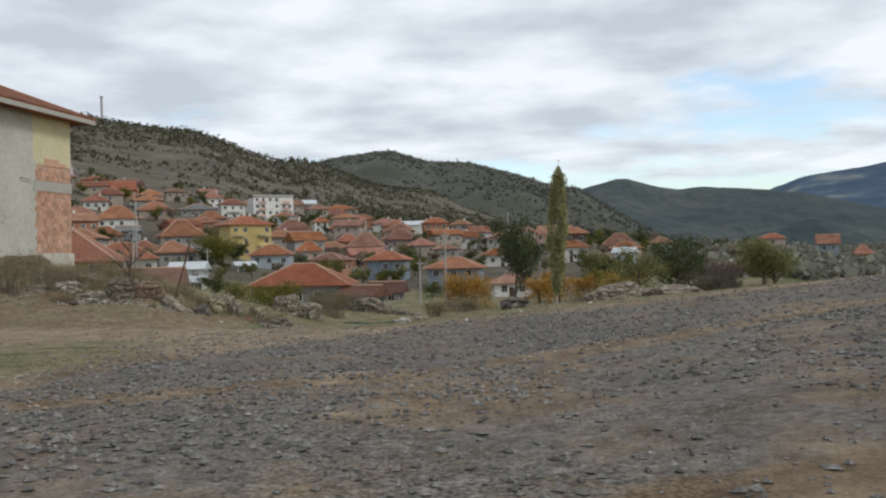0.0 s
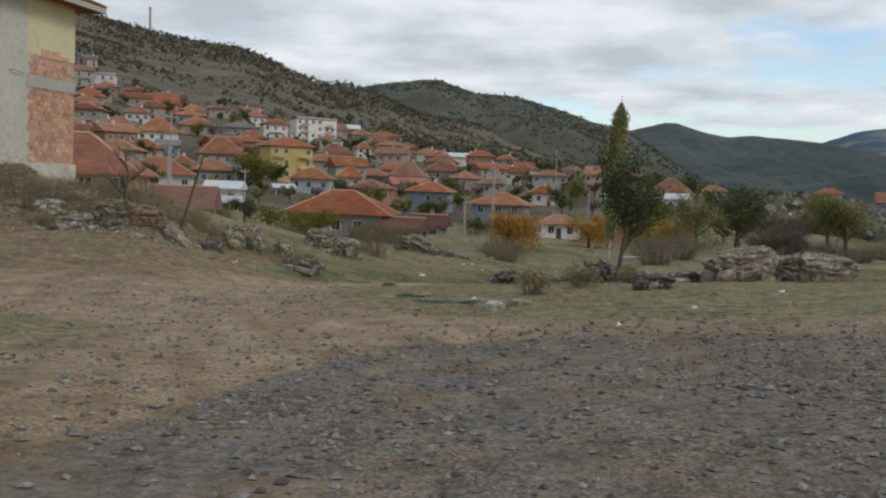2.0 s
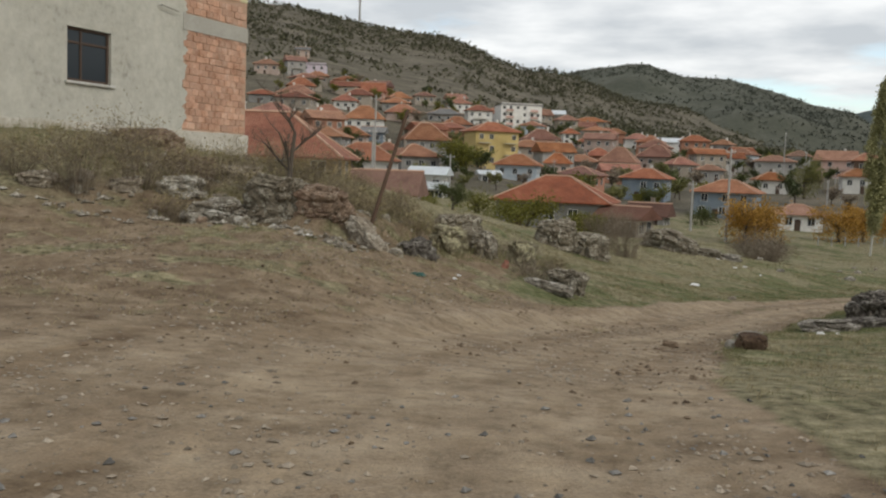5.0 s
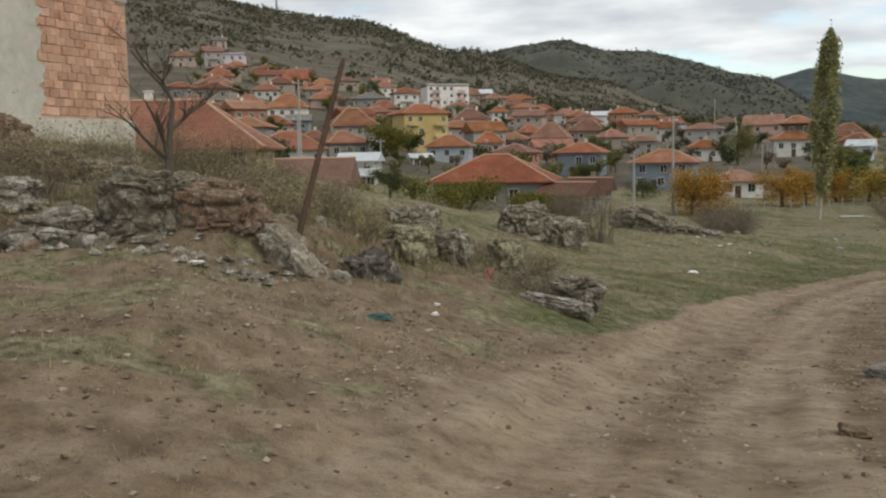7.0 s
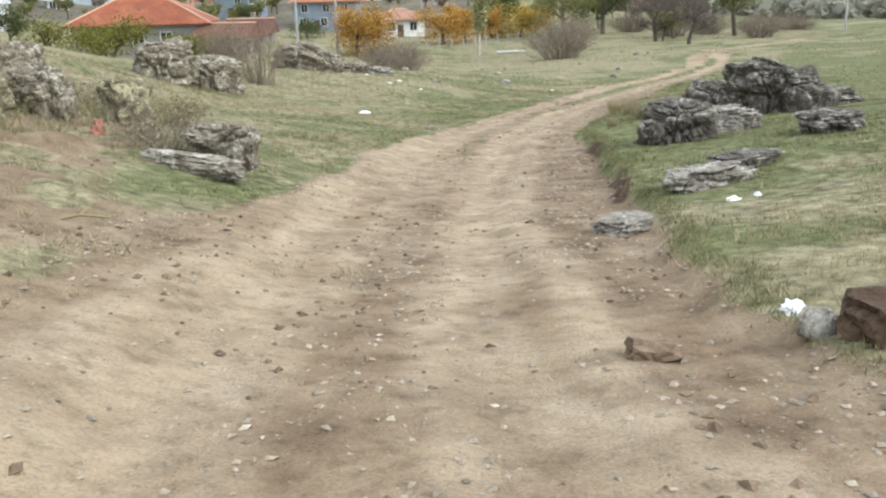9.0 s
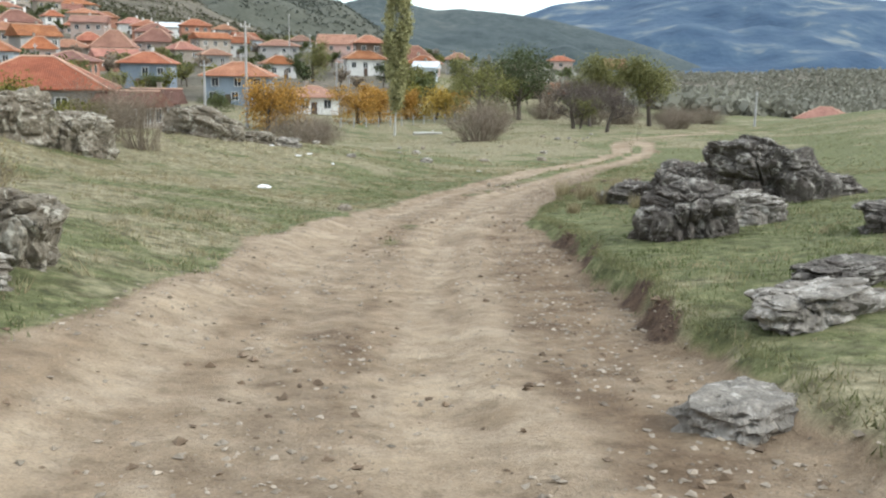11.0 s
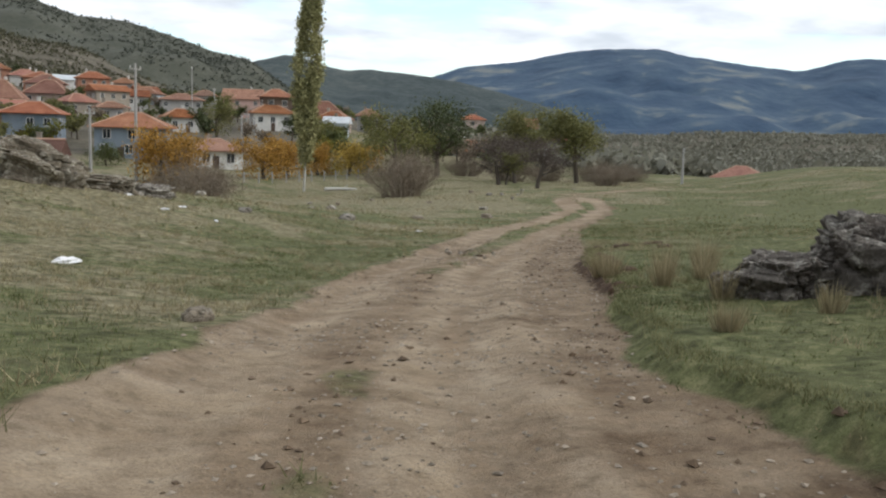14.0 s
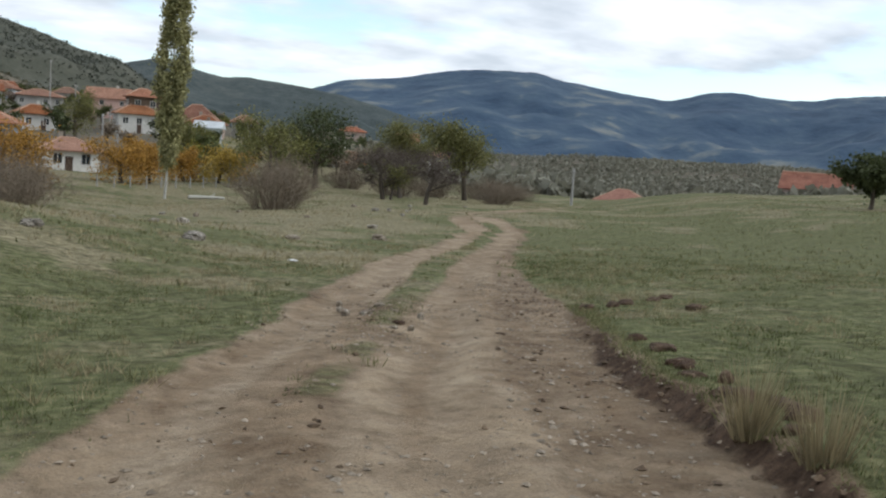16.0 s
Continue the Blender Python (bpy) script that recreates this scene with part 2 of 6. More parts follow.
GROUND = ground_mat()
GLASS = glass_mat()
WALLS = {
    "white": mat("white_render", ((.36, .35, .33), (.58, .57, .54), (.72, .71, .68)), 0.5, 0.9, 0.15, obj=.2),
    "grey": mat("grey_render", ((.17, .165, .155), (.27, .262, .25), (.34, .33, .315)), 0.5, 0.92, 0.2, obj=.2),
    "ochre": mat("ochre_render", ((.25, .17, .08), (.4, .29, .15), (.46, .36, .21)), 0.5, 0.92, 0.2, obj=.2),
    "stone": mat("stone_wall", ((.15, .13, .105), (.27, .235, .195), (.36, .32, .27)), 1.5, 0.92, 0.5, obj=.2),
    "yellow": mat("yellow_render", ((.42, .31, .12), (.54, .42, .18), (.6, .48, .24)), 0.4, 0.9, 0.12, obj=.2),
    "paleblue": mat("pale_blue_render", ((.33, .39, .45), (.46, .52, .57), (.55, .6, .63)), 0.5, 0.9, 0.15, obj=.2),
    "bluegrey": mat("blue_grey_render", ((.13, .16, .19), (.2, .24, .28), (.27, .31, .34)), 0.5, 0.9, 0.15, obj=.2),
    "pinkgrey": mat("pinkish_render", ((.27, .2, .17), (.38, .3, .26), (.46, .38, .33)), 0.5, 0.9, 0.15, obj=.2),
    "pink": mat("pink_render", ((.4, .25, .21), (.52, .35, .3), (.58, .42, .37)), 0.5, 0.9, 0.15, obj=.2),
    "lilac": mat("lilac_render", ((.36, .3, .36), (.5, .44, .5), (.58, .53, .57)), 0.5, 0.9, 0.15, obj=.2),
    "brick": mat("brick_wall", ((.25, .11, .07), (.36, .18, .12), (.42, .25, .18)), 1.2, 0.9, 0.4, obj=.2),
    "brown": mat("brown_timber", ((.07, .05, .038), (.12, .088, .066), (.17, .13, .1)), 1.2, 0.9, 0.3, obj=.2),
}
ROOFS = {
    "orange": tile_mat("orange_roof_tiles", (.12, .054, .037), (.25, .105, .064), (.36, .18, .115)),
    "orangedark": tile_mat("weathered_roof_tiles", (.13, .062, .042), (.22, .10, .065), (.29, .15, .10)),
    "brown": tile_mat("brown_roof_tiles", (.085, .042, .032), (.155, .072, .052), (.2, .105, .08)),
    "metal": mat("pale_sheet_metal", ((.36, .39, .41), (.52, .55, .57), (.62, .65, .66)), 0.6, 0.5, 0.1, metal=0.25),
    "grey": tile_mat("grey_roof_sheet", (.1, .1, .1), (.17, .168, .165), (.24, .235, .23)),
}
RIDGE = mat("ridge_mortar", ((.38, .22, .15), (.5, .35, .26)), 1.0, 0.9, 0.2)
CONCRETE = mat("pole_concrete", ((.26, .255, .245), (.38, .37, .355)), 1.2, 0.9, 0.2)
BARK = mat("bark", ((.045, .036, .028), (.085, .07, .055), (.13, .11, .09)), 3, 0.95, 0.6, stretch=(1, 1, .25))
PALE_BARK = mat("pale_bark", ((.3, .29, .26), (.45, .44, .4), (.16, .15, .13)), 2.5, 0.9, 0.4)
RUSTY = mat("weathered_post_timber", ((.035, .022, .015), (.075, .047, .032), (.12, .08, .056)), 5, 0.9, 0.5, stretch=(1, 1, .2))


def rock_mat(name, body, pale, stain, lichen=0.52, scale=1.0):
    """Weathered rock: mottled body, dark pits and seams, crusts of pale lichen and broad stains."""
    m = bpy.data.materials.new(name)
    m.use_nodes = True
    n, k = m.node_tree.nodes, m.node_tree.links
    b = n["Principled BSDF"]
    b.inputs["Roughness"].default_value, b.inputs["Specular IOR Level"].default_value = 0.93, 0.2
    geo = n.new("ShaderNodeNewGeometry")
    warp = n.new("ShaderNodeTexNoise")
    warp.inputs["Scale"].default_value, warp.inputs["Detail"].default_value = 2.5 * scale, 3
    k.new(geo.outputs["Position"], warp.inputs[0])
    bent = n.new("ShaderNodeVectorMath")
    bent.operation = "MULTIPLY_ADD"
    k.new(warp.outputs["Color"], bent.inputs[0])
    bent.inputs[1].default_value = (.35 / scale,) * 3
    k.new(geo.outputs["Position"], bent.inputs[2])

    def tex(size, detail=6, rough=.65):
        t = n.new("ShaderNodeTexNoise")
        t.inputs["Scale"].default_value, t.inputs["Detail"].default_value, t.inputs["Roughness"].default_value = size * scale, detail, rough
        k.new(bent.outputs[0], t.inputs[0])
        return t.outputs[0]

    def band(src, lo, hi, top=1.0):
        r = n.new("ShaderNodeMapRange")
        k.new(src, r.inputs[0])
        for i, v in ((1, lo), (2, hi), (3, 0.0), (4, top)):
            r.inputs[i].default_value = v
        return r.outputs[0]

    def blend(fac, one, two):
        x = n.new("ShaderNodeMix")
        x.data_type = "RGBA"
        k.new(fac, x.inputs[0])
        for i, c in ((6, one), (7, two)):
            if isinstance(c, tuple):
                x.inputs[i].default_value = (*c, 1)
            else:
                k.new(c, x.inputs[i])
        return x.outputs[2]

    grain, middle = tex(22, 6), tex(6.5, 6)
    col = blend(band(middle, .36, .64), tuple(.55 * c for c in body), body)
    col = blend(band(tex(1.7, 4), .46, .62, .8), col, stain)
    col = blend(band(tex(4.2, 7, .7), lichen, lichen + .07, .85), col, pale)
    col = blend(band(tex(9.5, 5, .7), .6, .66, .8), col, tuple(min(.6, 1.25 * c) for c in pale))
    pits = band(tex(11, 6, .7), .42, .34, .85)
    col = blend(pits, col, tuple(.22 * c for c in body))
    speck = n.new("ShaderNodeMix")
    speck.data_type, speck.blend_type = "RGBA", "MULTIPLY"
    speck.inputs[0].default_value = .7
    ramp = n.new("ShaderNodeValToRGB")
    ramp.color_ramp.elements[0].position, ramp.color_ramp.elements[0].color = .32, (.55, .55, .55, 1)
    ramp.color_ramp.elements[1].position, ramp.color_ramp.elements[1].color = .66, (1.3, 1.3, 1.3, 1)
    k.new(grain, ramp.inputs[0])
    k.new(col, speck.inputs[6])
    k.new(ramp.outputs[0], speck.inputs[7])
    k.new(speck.outputs[2], b.inputs["Base Color"])
    high = n.new("ShaderNodeMath")
    high.operation = "MULTIPLY_ADD"
    k.new(middle, high.inputs[0])
    high.inputs[1].default_value = 2.2
    k.new(grain, high.inputs[2])
    bp = n.new("ShaderNodeBump")
    bp.inputs["Strength"].default_value, bp.inputs["Distance"].default_value = .8, .05 / scale
    k.new(high.outputs[0], bp.inputs["Height"])
    k.new(bp.outputs[0], b.inputs["Normal"])
    return m


ROCKS = {
    "dark": rock_mat("dark_lichen_rock", (.15, .133, .114), (.34, .318, .275), (.075, .062, .052), .53),
    "grey": rock_mat("grey_lichen_rock", (.26, .225, .17), (.42, .39, .32), (.13, .105, .075), .53),
    "light": rock_mat("pale_lichen_rock", (.31, .275, .22), (.5, .47, .41), (.17, .14, .105), .5),
    "lichen": rock_mat("yellow_lichen_rock", (.24, .21, .14), (.4, .37, .24), (.12, .1, .06), .5),
    "red": rock_mat("red_earth_rock", (.3, .215, .155), (.4, .33, .26), (.13, .08, .055), .56),
    "tan": rock_mat("tan_rock", (.33, .28, .215), (.45, .41, .34), (.2, .16, .12), .54),
    "pale": rock_mat("grey_flat_rock", (.29, .262, .222), (.44, .41, .36), (.16, .14, .115), .52),
    "white": rock_mat("white_limestone", (.52, .5, .46), (.64, .62, .58), (.36, .34, .3), .5, 2.0),
    "brown": rock_mat("earthy_rock", (.13, .085, .055), (.22, .16, .115), (.06, .035, .022), .58),
}
LEAF = {
    "poplar": leaf_mat("poplar_leaves", (.19, .192, .085), (.36, .335, .165)),
    "dark": leaf_mat("dark_oak_leaves", (.034, .046, .019), (.09, .105, .042)),
    "green": leaf_mat("green_leaves", (.042, .055, .018), (.11, .122, .04)),
    "olive": leaf_mat("olive_leaves", (.095, .1, .034), (.21, .2, .075)),
    "pale": leaf_mat("pale_willow_leaves", (.1, .105, .032), (.2, .19, .065)),
    "yellowgreen": leaf_mat("yellow_green_leaves", (.075, .085, .014), (.19, .17, .032)),
    "orange": leaf_mat("orange_autumn_leaves", (.26, .14, .026), (.45, .26, .058)),
    "yellow": leaf_mat("yellow_autumn_leaves", (.28, .19, .03), (.46, .33, .08)),
    "twig": leaf_mat("dry_twigs", (.155, .122, .088), (.275, .225, .168)),
    "bare": leaf_mat("bare_tree_twigs", (.06, .046, .04), (.125, .098, .082)),
    "weed": leaf_mat("dry_weeds", (.18, .145, .075), (.35, .29, .165)),
    "grass": leaf_mat("grass_blades", (.105, .11, .047), (.23, .22, .108)),
    "deepgrass": leaf_mat("deep_green_grass", (.042, .06, .018), (.115, .135, .045)),
    "straw": leaf_mat("straw_blades", (.215, .178, .1), (.37, .315, .19)),
}


# ---- shape of the land ----
def smooth(a, b, v):
    s = np.clip((np.asarray(v, float) - a) / (b - a), 0, 1)
    return s * s * (3 - 2 * s)


def hash2(i, j, seed):
    h = np.sin(i * 127.1 + j * 311.7 + seed * 74.7) * 43758.5453
    return h - np.floor(h)


def vnoise(x, y, size, seed=0):
    """Value noise, 0 to 1, of the given grain in metres."""
    u, v = np.asarray(x, float) / size, np.asarray(y, float) / size
    i, j = np.floor(u), np.floor(v)
    a, b = u - i, v - j
    a, b = a * a * (3 - 2 * a), b * b * (3 - 2 * b)
    return ((hash2(i, j, seed) * (1 - a) + hash2(i + 1, j, seed) * a) * (1 - b)
            + (hash2(i, j + 1, seed) * (1 - a) + hash2(i + 1, j + 1, seed) * a) * b)


def fbm(x, y, size, seed=0, octaves=4):
    total, amp, norm = 0, 1.0, 0
    for k in range(octaves):
        total = total + amp * vnoise(x, y, size / 2 ** k, seed + 13 * k)
        norm += amp
        amp *= 0.55
    return total / norm - 0.5


HUB = (-4.0, 25.0)
# centre line of the track: y, x, ground height
LINE_Y = (-60, 0, 5.4, 9.3, 13.2, 16.3, 19.5, 22.3, 24.6, 27, 31.2, 36.2, 39.8, 43.4, 46.7, 52, 58, 66, 80, 94, 103, 130, 150)
LINE_X = (0, 0, -.7, -1.4, -2.45, -3.6, -4.8, -5.8, -6.1, -5.9, -5.3, -4.4, -3.5, -2.3, -1.15, 1.3, 4.8, 9.7, 19.5, 26.0, 35.5, 60, 75)
LINE_Z = (.2, .18, .34, .22, .02, -.12, -.3, -.4, -.54, -.86, -1.38, -1.98, -2.29, -2.52, -2.73, -3.12, -3.5, -3.93, -4.65, -5.3, -5.65, -6.6, -7)


def track_x(y):
    return np.interp(y, LINE_Y, LINE_X)


def bank_wobble(x, y):
    """How far the broken edge of the turf bites into the track."""
    return .45 * fbm(x, y, 1.5, 5, 3) + .2 * fbm(x, y, .4, 6, 2) - .3 * smooth(45, 50, y) * smooth(62, 54, y) - .3 * smooth(33, 36, y) * smooth(45, 42, y)


def near_land(x, y):
    d = x - track_x(y)
    z = np.interp(y, LINE_Y, LINE_Z)
    # the right side rises gently, with a cut bank along the track
    rise = np.interp(y, (0, 17, 24, 29, 33, 42, 48, 56, 65, 80), (.09, .1, .06, .04, .08, .07, .025, .03, .045, .03))
    z = z + rise * 16 * np.tanh(np.maximum(d - 1.6, 0) / 16)
    cut = np.interp(y, (29, 31, 34, 36, 37, 41, 44, 47, 49, 53, 58), (0, .07, .12, .15, .23, .2, .1, .08, .12, .11, 0))
    z = z + cut * smooth(1.68, 1.81, d + bank_wobble(x, y))
    # the left side climbs to a rocky terrace and the house platform
    up = np.interp(y, (22, 26, 30, 34, 38, 42, 48, 54, 62, 70, 80), (0, .3, .95, 1.5, 1.6, 1.4, 1.15, 1.25, 1.4, 1.0, .2))
    wide = np.interp(y, (22, 30, 34, 40, 46, 54), (4, 4, 6.3, 7, 10, 13))
    begin = np.interp(y, (46, 60), (.5, 5))
    ramp = np.clip((-d - begin) / (wide - begin), 0, 1)
    z = z + up * (.7 * ramp + .3 * ramp * ramp * (3 - 2 * ramp))
    # a low rock step behind the yard
    z = z + .42 * smooth(-9.3, -10.3, x) * smooth(-15.5, -13, x) * smooth(33.7, 34.5, y + .25 * np.sin(x * 2.1)) * smooth(46, 37, y)
    z = z + 2.0 * smooth(7.8, 14, -d) * smooth(28, 37, y) * smooth(58, 46, y)
    return z


FAR_R = (55, 100, 150, 240, 350, 450, 700, 900, 1100, 1600)
FAR_A = (-60, -27, -16, -9, -2, 5, 10, 20, 30, 40, 50, 70)
FAR_Z = np.array((
    (2, 1.0, -1.5, -3.0, -3.8, -4.3, -4.6, -4.5, -4.0, -3.0, -2.4, -2),
    (3, -1.5, -4.5, -5.5, -6.0, -6.5, -6.9, -5.8, -5.4, -3.4, -2.1, -1.6),
    (6, .5, -3.0, -4.5, -5.6, -6.6, -7.0, -6.9, -7.2, -3.9, -2.2, -1.8),
    (16, 9.5, 4.0, 0, -1.0, -1.0, -0.2, -4, -8, -12, -5, -4),
    (42, 31, 22, 15, 9, 6, 4, -1, -9, -20, -7, -6),
    (66, 52, 38, 27, 16, 10, 7, 0, -14, -22, -14, -12),
    (118, 102, 83, 58, 36, 20, 10, -2, -13, -9, -7, -6),
    (171, 150, 128, 97, 67, 36, 14, -4, -2, 4, 6, 6),
    (150, 130, 105, 80, 60, 36, 14, -4, 4, 9, 10, 9),
    (40, 40, 30, 20, 10, 5, 0, -10, -26, -28, -28, -26)))


def far_land(x, y):
    u, v = x - HUB[0], y - HUB[1]
    r, a = np.hypot(u, v), np.degrees(np.arctan2(u, v))
    ia = np.clip(np.searchsorted(FAR_A, a) - 1, 0, len(FAR_A) - 2)
    ir = np.clip(np.searchsorted(FAR_R, r) - 1, 0, len(FAR_R) - 2)
    fa, fr = np.array(FAR_A, float), np.array(FAR_R, float)
    s = np.clip((a - fa[ia]) / (fa[ia + 1] - fa[ia]), 0, 1)
    t = np.clip((r - fr[ir]) / (fr[ir + 1] - fr[ir]), 0, 1)
    s = s * s * (3 - 2 * s)
    z = ((FAR_Z[ir, ia] * (1 - s) + FAR_Z[ir, ia + 1] * s) * (1 - t)
         + (FAR_Z[ir + 1, ia] * (1 - s) + FAR_Z[ir + 1, ia + 1] * s) * t)
    return z + fbm(x, y, 70, 3) * np.clip((r - 250) / 70, 0, 5)


def land(x, y):
    """Height of the ground, in metres."""
    x, y = np.asarray(x, float), np.asarray(y, float)
    r = np.hypot(x - HUB[0], y - HUB[1])
    w = smooth(38, 68, r) * smooth(20, 60, y)
    z = near_land(x, y) * (1 - w) + far_land(x, y) * w
    behind = smooth(-5, -60, y)
    return z * (1 - behind) + 0.2 * behind


def ground_z(x, y):
    return float(land(np.array([float(x)]), np.array([float(y)]))[0])


# ---- helpers for meshes ----
def mesh_from(name, verts, faces, material, smooth_faces=False):
    """A mesh from arrays: verts (n, 3), faces (m, 3 or 4)."""
    me = bpy.data.meshes.new(name)
    verts, faces = np.asarray(verts, np.float32), np.asarray(faces, np.int32)
    me.vertices.add(len(verts))
    me.vertices.foreach_set("co", verts.ravel())
    per = faces.shape[1]
    me.loops.add(faces.size)
    me.loops.foreach_set("vertex_index", faces.ravel())
    me.polygons.add(len(faces))
    me.polygons.foreach_set("loop_start", np.arange(0, faces.size, per, dtype=np.int32))
    me.polygons.foreach_set("use_smooth", np.full(len(faces), smooth_faces))
    me.update(calc_edges=True)
    me.materials.append(material)
    return me


def part(name, bm, material, parent, label=""):
    """Links a bmesh (or a mesh) as one mesh object under a thing or a part."""
    if isinstance(bm, bmesh.types.BMesh):
        me = bpy.data.meshes.new(name)
        bm.to_mesh(me)
        bm.free()
        me.materials.append(material)
    else:
        me = bm
    ob = new(name, me)
    ob.parent = parent
    if label:
        ob["label"] = label
    return ob


def add_box(bm, x0, x1, y0, y1, z0, z1, bevel=0.0):
    r = bmesh.ops.create_cube(bm, size=1.0)
    bmesh.ops.transform(bm, verts=r["verts"], matrix=Matrix.Translation(((x0 + x1) / 2, (y0 + y1) / 2, (z0 + z1) / 2))
                        @ Matrix.Diagonal((x1 - x0, y1 - y0, z1 - z0, 1)))
    if bevel:
        edges = list({e for v in r["verts"] for e in v.link_edges})
        bmesh.ops.bevel(bm, geom=edges, offset=bevel, segments=2, affect="EDGES", profile=0.5)


def box_bm(*a, **kw):
    bm = bmesh.new()
    add_box(bm, *a, **kw)
    return bm


def tubes(segments, sides=5):
    """Tapered tubes: rows of (start, end, radius at start, radius at end)."""
    seg = np.array([(*a, *b, r0, r1) for a, b, r0, r1 in segments], float)
    p, q, r0, r1 = seg[:, 0:3], seg[:, 3:6], seg[:, 6], seg[:, 7]
    d = q - p
    d /= np.linalg.norm(d, axis=1, keepdims=True) + 1e-9
    ref = np.where(np.abs(d[:, 2:3]) > 0.9, (1, 0, 0), (0, 0, 1))
    u = np.cross(d, ref)
    u /= np.linalg.norm(u, axis=1, keepdims=True) + 1e-9
    w = np.cross(d, u)
    ang = np.arange(sides) * 2 * np.pi / sides
    ring = u[:, None] * np.cos(ang)[:, None] + w[:, None] * np.sin(ang)[:, None]
    verts = np.concatenate((p[:, None] + ring * r0[:, None, None], q[:, None] + ring * r1[:, None, None]), 1)
    base = np.arange(len(seg))[:, None] * 2 * sides
    i = np.arange(sides)
    quad = np.stack((i, (i + 1) % sides, (i + 1) % sides + sides, i + sides), 1)
    return verts.reshape(-1, 3), (base[:, :, None] + quad[None]).reshape(-1, 4)


def leaf_cloud(rng, centres, size, slim=0.6):
    """One small rhombic leaf, turned at random, at each centre."""
    n = len(centres)
    a = rng.normal(size=(n, 3))
    a /= np.linalg.norm(a, axis=1, keepdims=True)
    b = np.cross(a, rng.normal(size=(n, 3)))
    b /= np.linalg.norm(b, axis=1, keepdims=True)
    s = size * rng.uniform(0.6, 1.3, (n, 1))
    a, b = a * s * 0.5, b * s * 0.5 * slim
    v = np.stack((centres - a, centres + b, centres + a, centres - b), 1).reshape(-1, 3)
    return v, np.arange(4 * n).reshape(-1, 4)


# ---- the ground: one sheet out to the horizon ----
def spaced(lo, hi, step, low_end, high_end, growth):
    mid = np.arange(lo, hi + step / 2, step)
    out, s, v = [], step, hi
    while v < high_end:
        s *= growth
        v += s
        out.append(v)
    low, s, v = [], step, lo
    while v > low_end:
        s *= growth
        v -= s
        low.append(v)
    return np.concatenate((low[::-1], mid, out))


def zones(x, y):
    """Where the turf, the grey gravel, the track dirt, the cut bank and the far hillside lie, 0 to 1."""
    d = x - track_x(y)
    n1, n2 = fbm(x, y, 3.0, 21), fbm(x, y, 0.9, 22)
    # bare yard left of and before the track
    edge = np.interp(x, (-30, -15, -9.4, -6.5, -3.6, -2.0, -0.9, 0.4, 2, 5, 9, 30), (30, 31, 30.5, 27, 22.3, 19.6, 18.1, 17.2, 16.5, 16.5, 16.9, 24))
    yard = smooth(0.7, -0.7, y - edge + n1 * 2.2)
    left_slope = smooth(24, 27, y) * smooth(36.5, 33.5, y + n1 * 3 - 5.5 * smooth(2.6, 4.6, -d)) * smooth(0.3, 1.2, -d) * smooth(13, 8.5, -d)
    off = d + .38 + n1 * .3
    left_half = np.interp(y, (22, 30, 36, 39, 42, 46.7, 52, 60, 80, 100), (2.0, 1.7, 1.6, 1.32, 1.45, 1.1, 1.2, 1.35, 1.3, 1.1))
    right_half = np.interp(y, (22, 28, 36, 46, 50, 60, 80, 100), (2.9, 2.3, 2.1, 2.0, 2.35, 2.0, 1.7, 1.5))
    beaten = smooth(-left_half - .22, -left_half + .2, off + n2 * .5) * smooth(right_half + .16, right_half - .16, d + .38 + bank_wobble(x, y)) * smooth(17, 24, y) * smooth(170, 110, y)
    middle = smooth(.5, .22, np.abs(off - .1)) * smooth(52, 62, y)
    middle = np.maximum(middle, .55 * smooth(.3, .1, np.abs(off - .05)) * smooth(38, 44, y) * smooth(.02, .14, fbm(x, y, 1.6, 27)))
    beaten = np.clip(beaten - middle, 0, 1)
    strip = smooth(.5, .2, np.abs(off - .02)) * smooth(25, 30, y)
    brown_side = smooth(1.15, 1.65, off) * smooth(26, 31, y)
    track = beaten * (1 - (.5 - .2 * smooth(43, 47, y)) * strip) * (1 - .85 * brown_side) * (1 - .35 * smooth(-1.15, -1.5, off)) * (1 - .45 * smooth(.0, .2, fbm(x + .25 * y, y * .5, .8, 28)))
    spur = smooth(1.0, .4, np.abs((y - 98) - (x - 27) * .55)) * smooth(23, 27, x) * smooth(75, 40, x) * smooth(60, 90, y)
    track = np.maximum(track, spur)
    dust = yard * smooth(0.3, -0.4, n1 - .05 - .035 * (y - 8)) * smooth(4, 12, y) * (1 - .75 * smooth(21, 26, y) * smooth(.8, 2.2, -d))
    far_edge = np.interp(x, (-30, -12, -4.2, -3.4, -2.6, -1.7, 0.2, 2, 6.3, 12, 40), (-12, -6, 3.0, 10, 14.0, 16.4, 16.2, 15.8, 15.9, 17.2, 27))
    gravel = smooth(1.0, -.8, y - far_edge + n1 * 2.2)
    lane = smooth(.62, .3, np.abs(y - 8.5 - .55 * x + n1 * 1.5)) + smooth(.7, .2, np.abs(y - 3.2 - .4 * x + n2 * 1.2))
    gravel = np.clip(gravel - .75 * np.clip(lane, 0, 1) * smooth(-.15, .1, n1 + .1) - .65 * smooth(.04, .16, fbm(x, y, 4.5, 26)), 0, 1)
    tuft = smooth(1.15, .45, np.hypot((x + 5.9 + .12 * (y - 11)) / 2.5, (y - 12) / 7.5) + .8 * n2)
    turf = np.clip(1 - yard - left_slope, 0, 1)
    turf = np.maximum(turf, .95 * tuft) * (1 - beaten)
    turf = np.maximum(turf, .85 * left_slope * smooth(.02, .16, .45 * n1 + fbm(x, y, .7, 23)) * (1 - beaten))
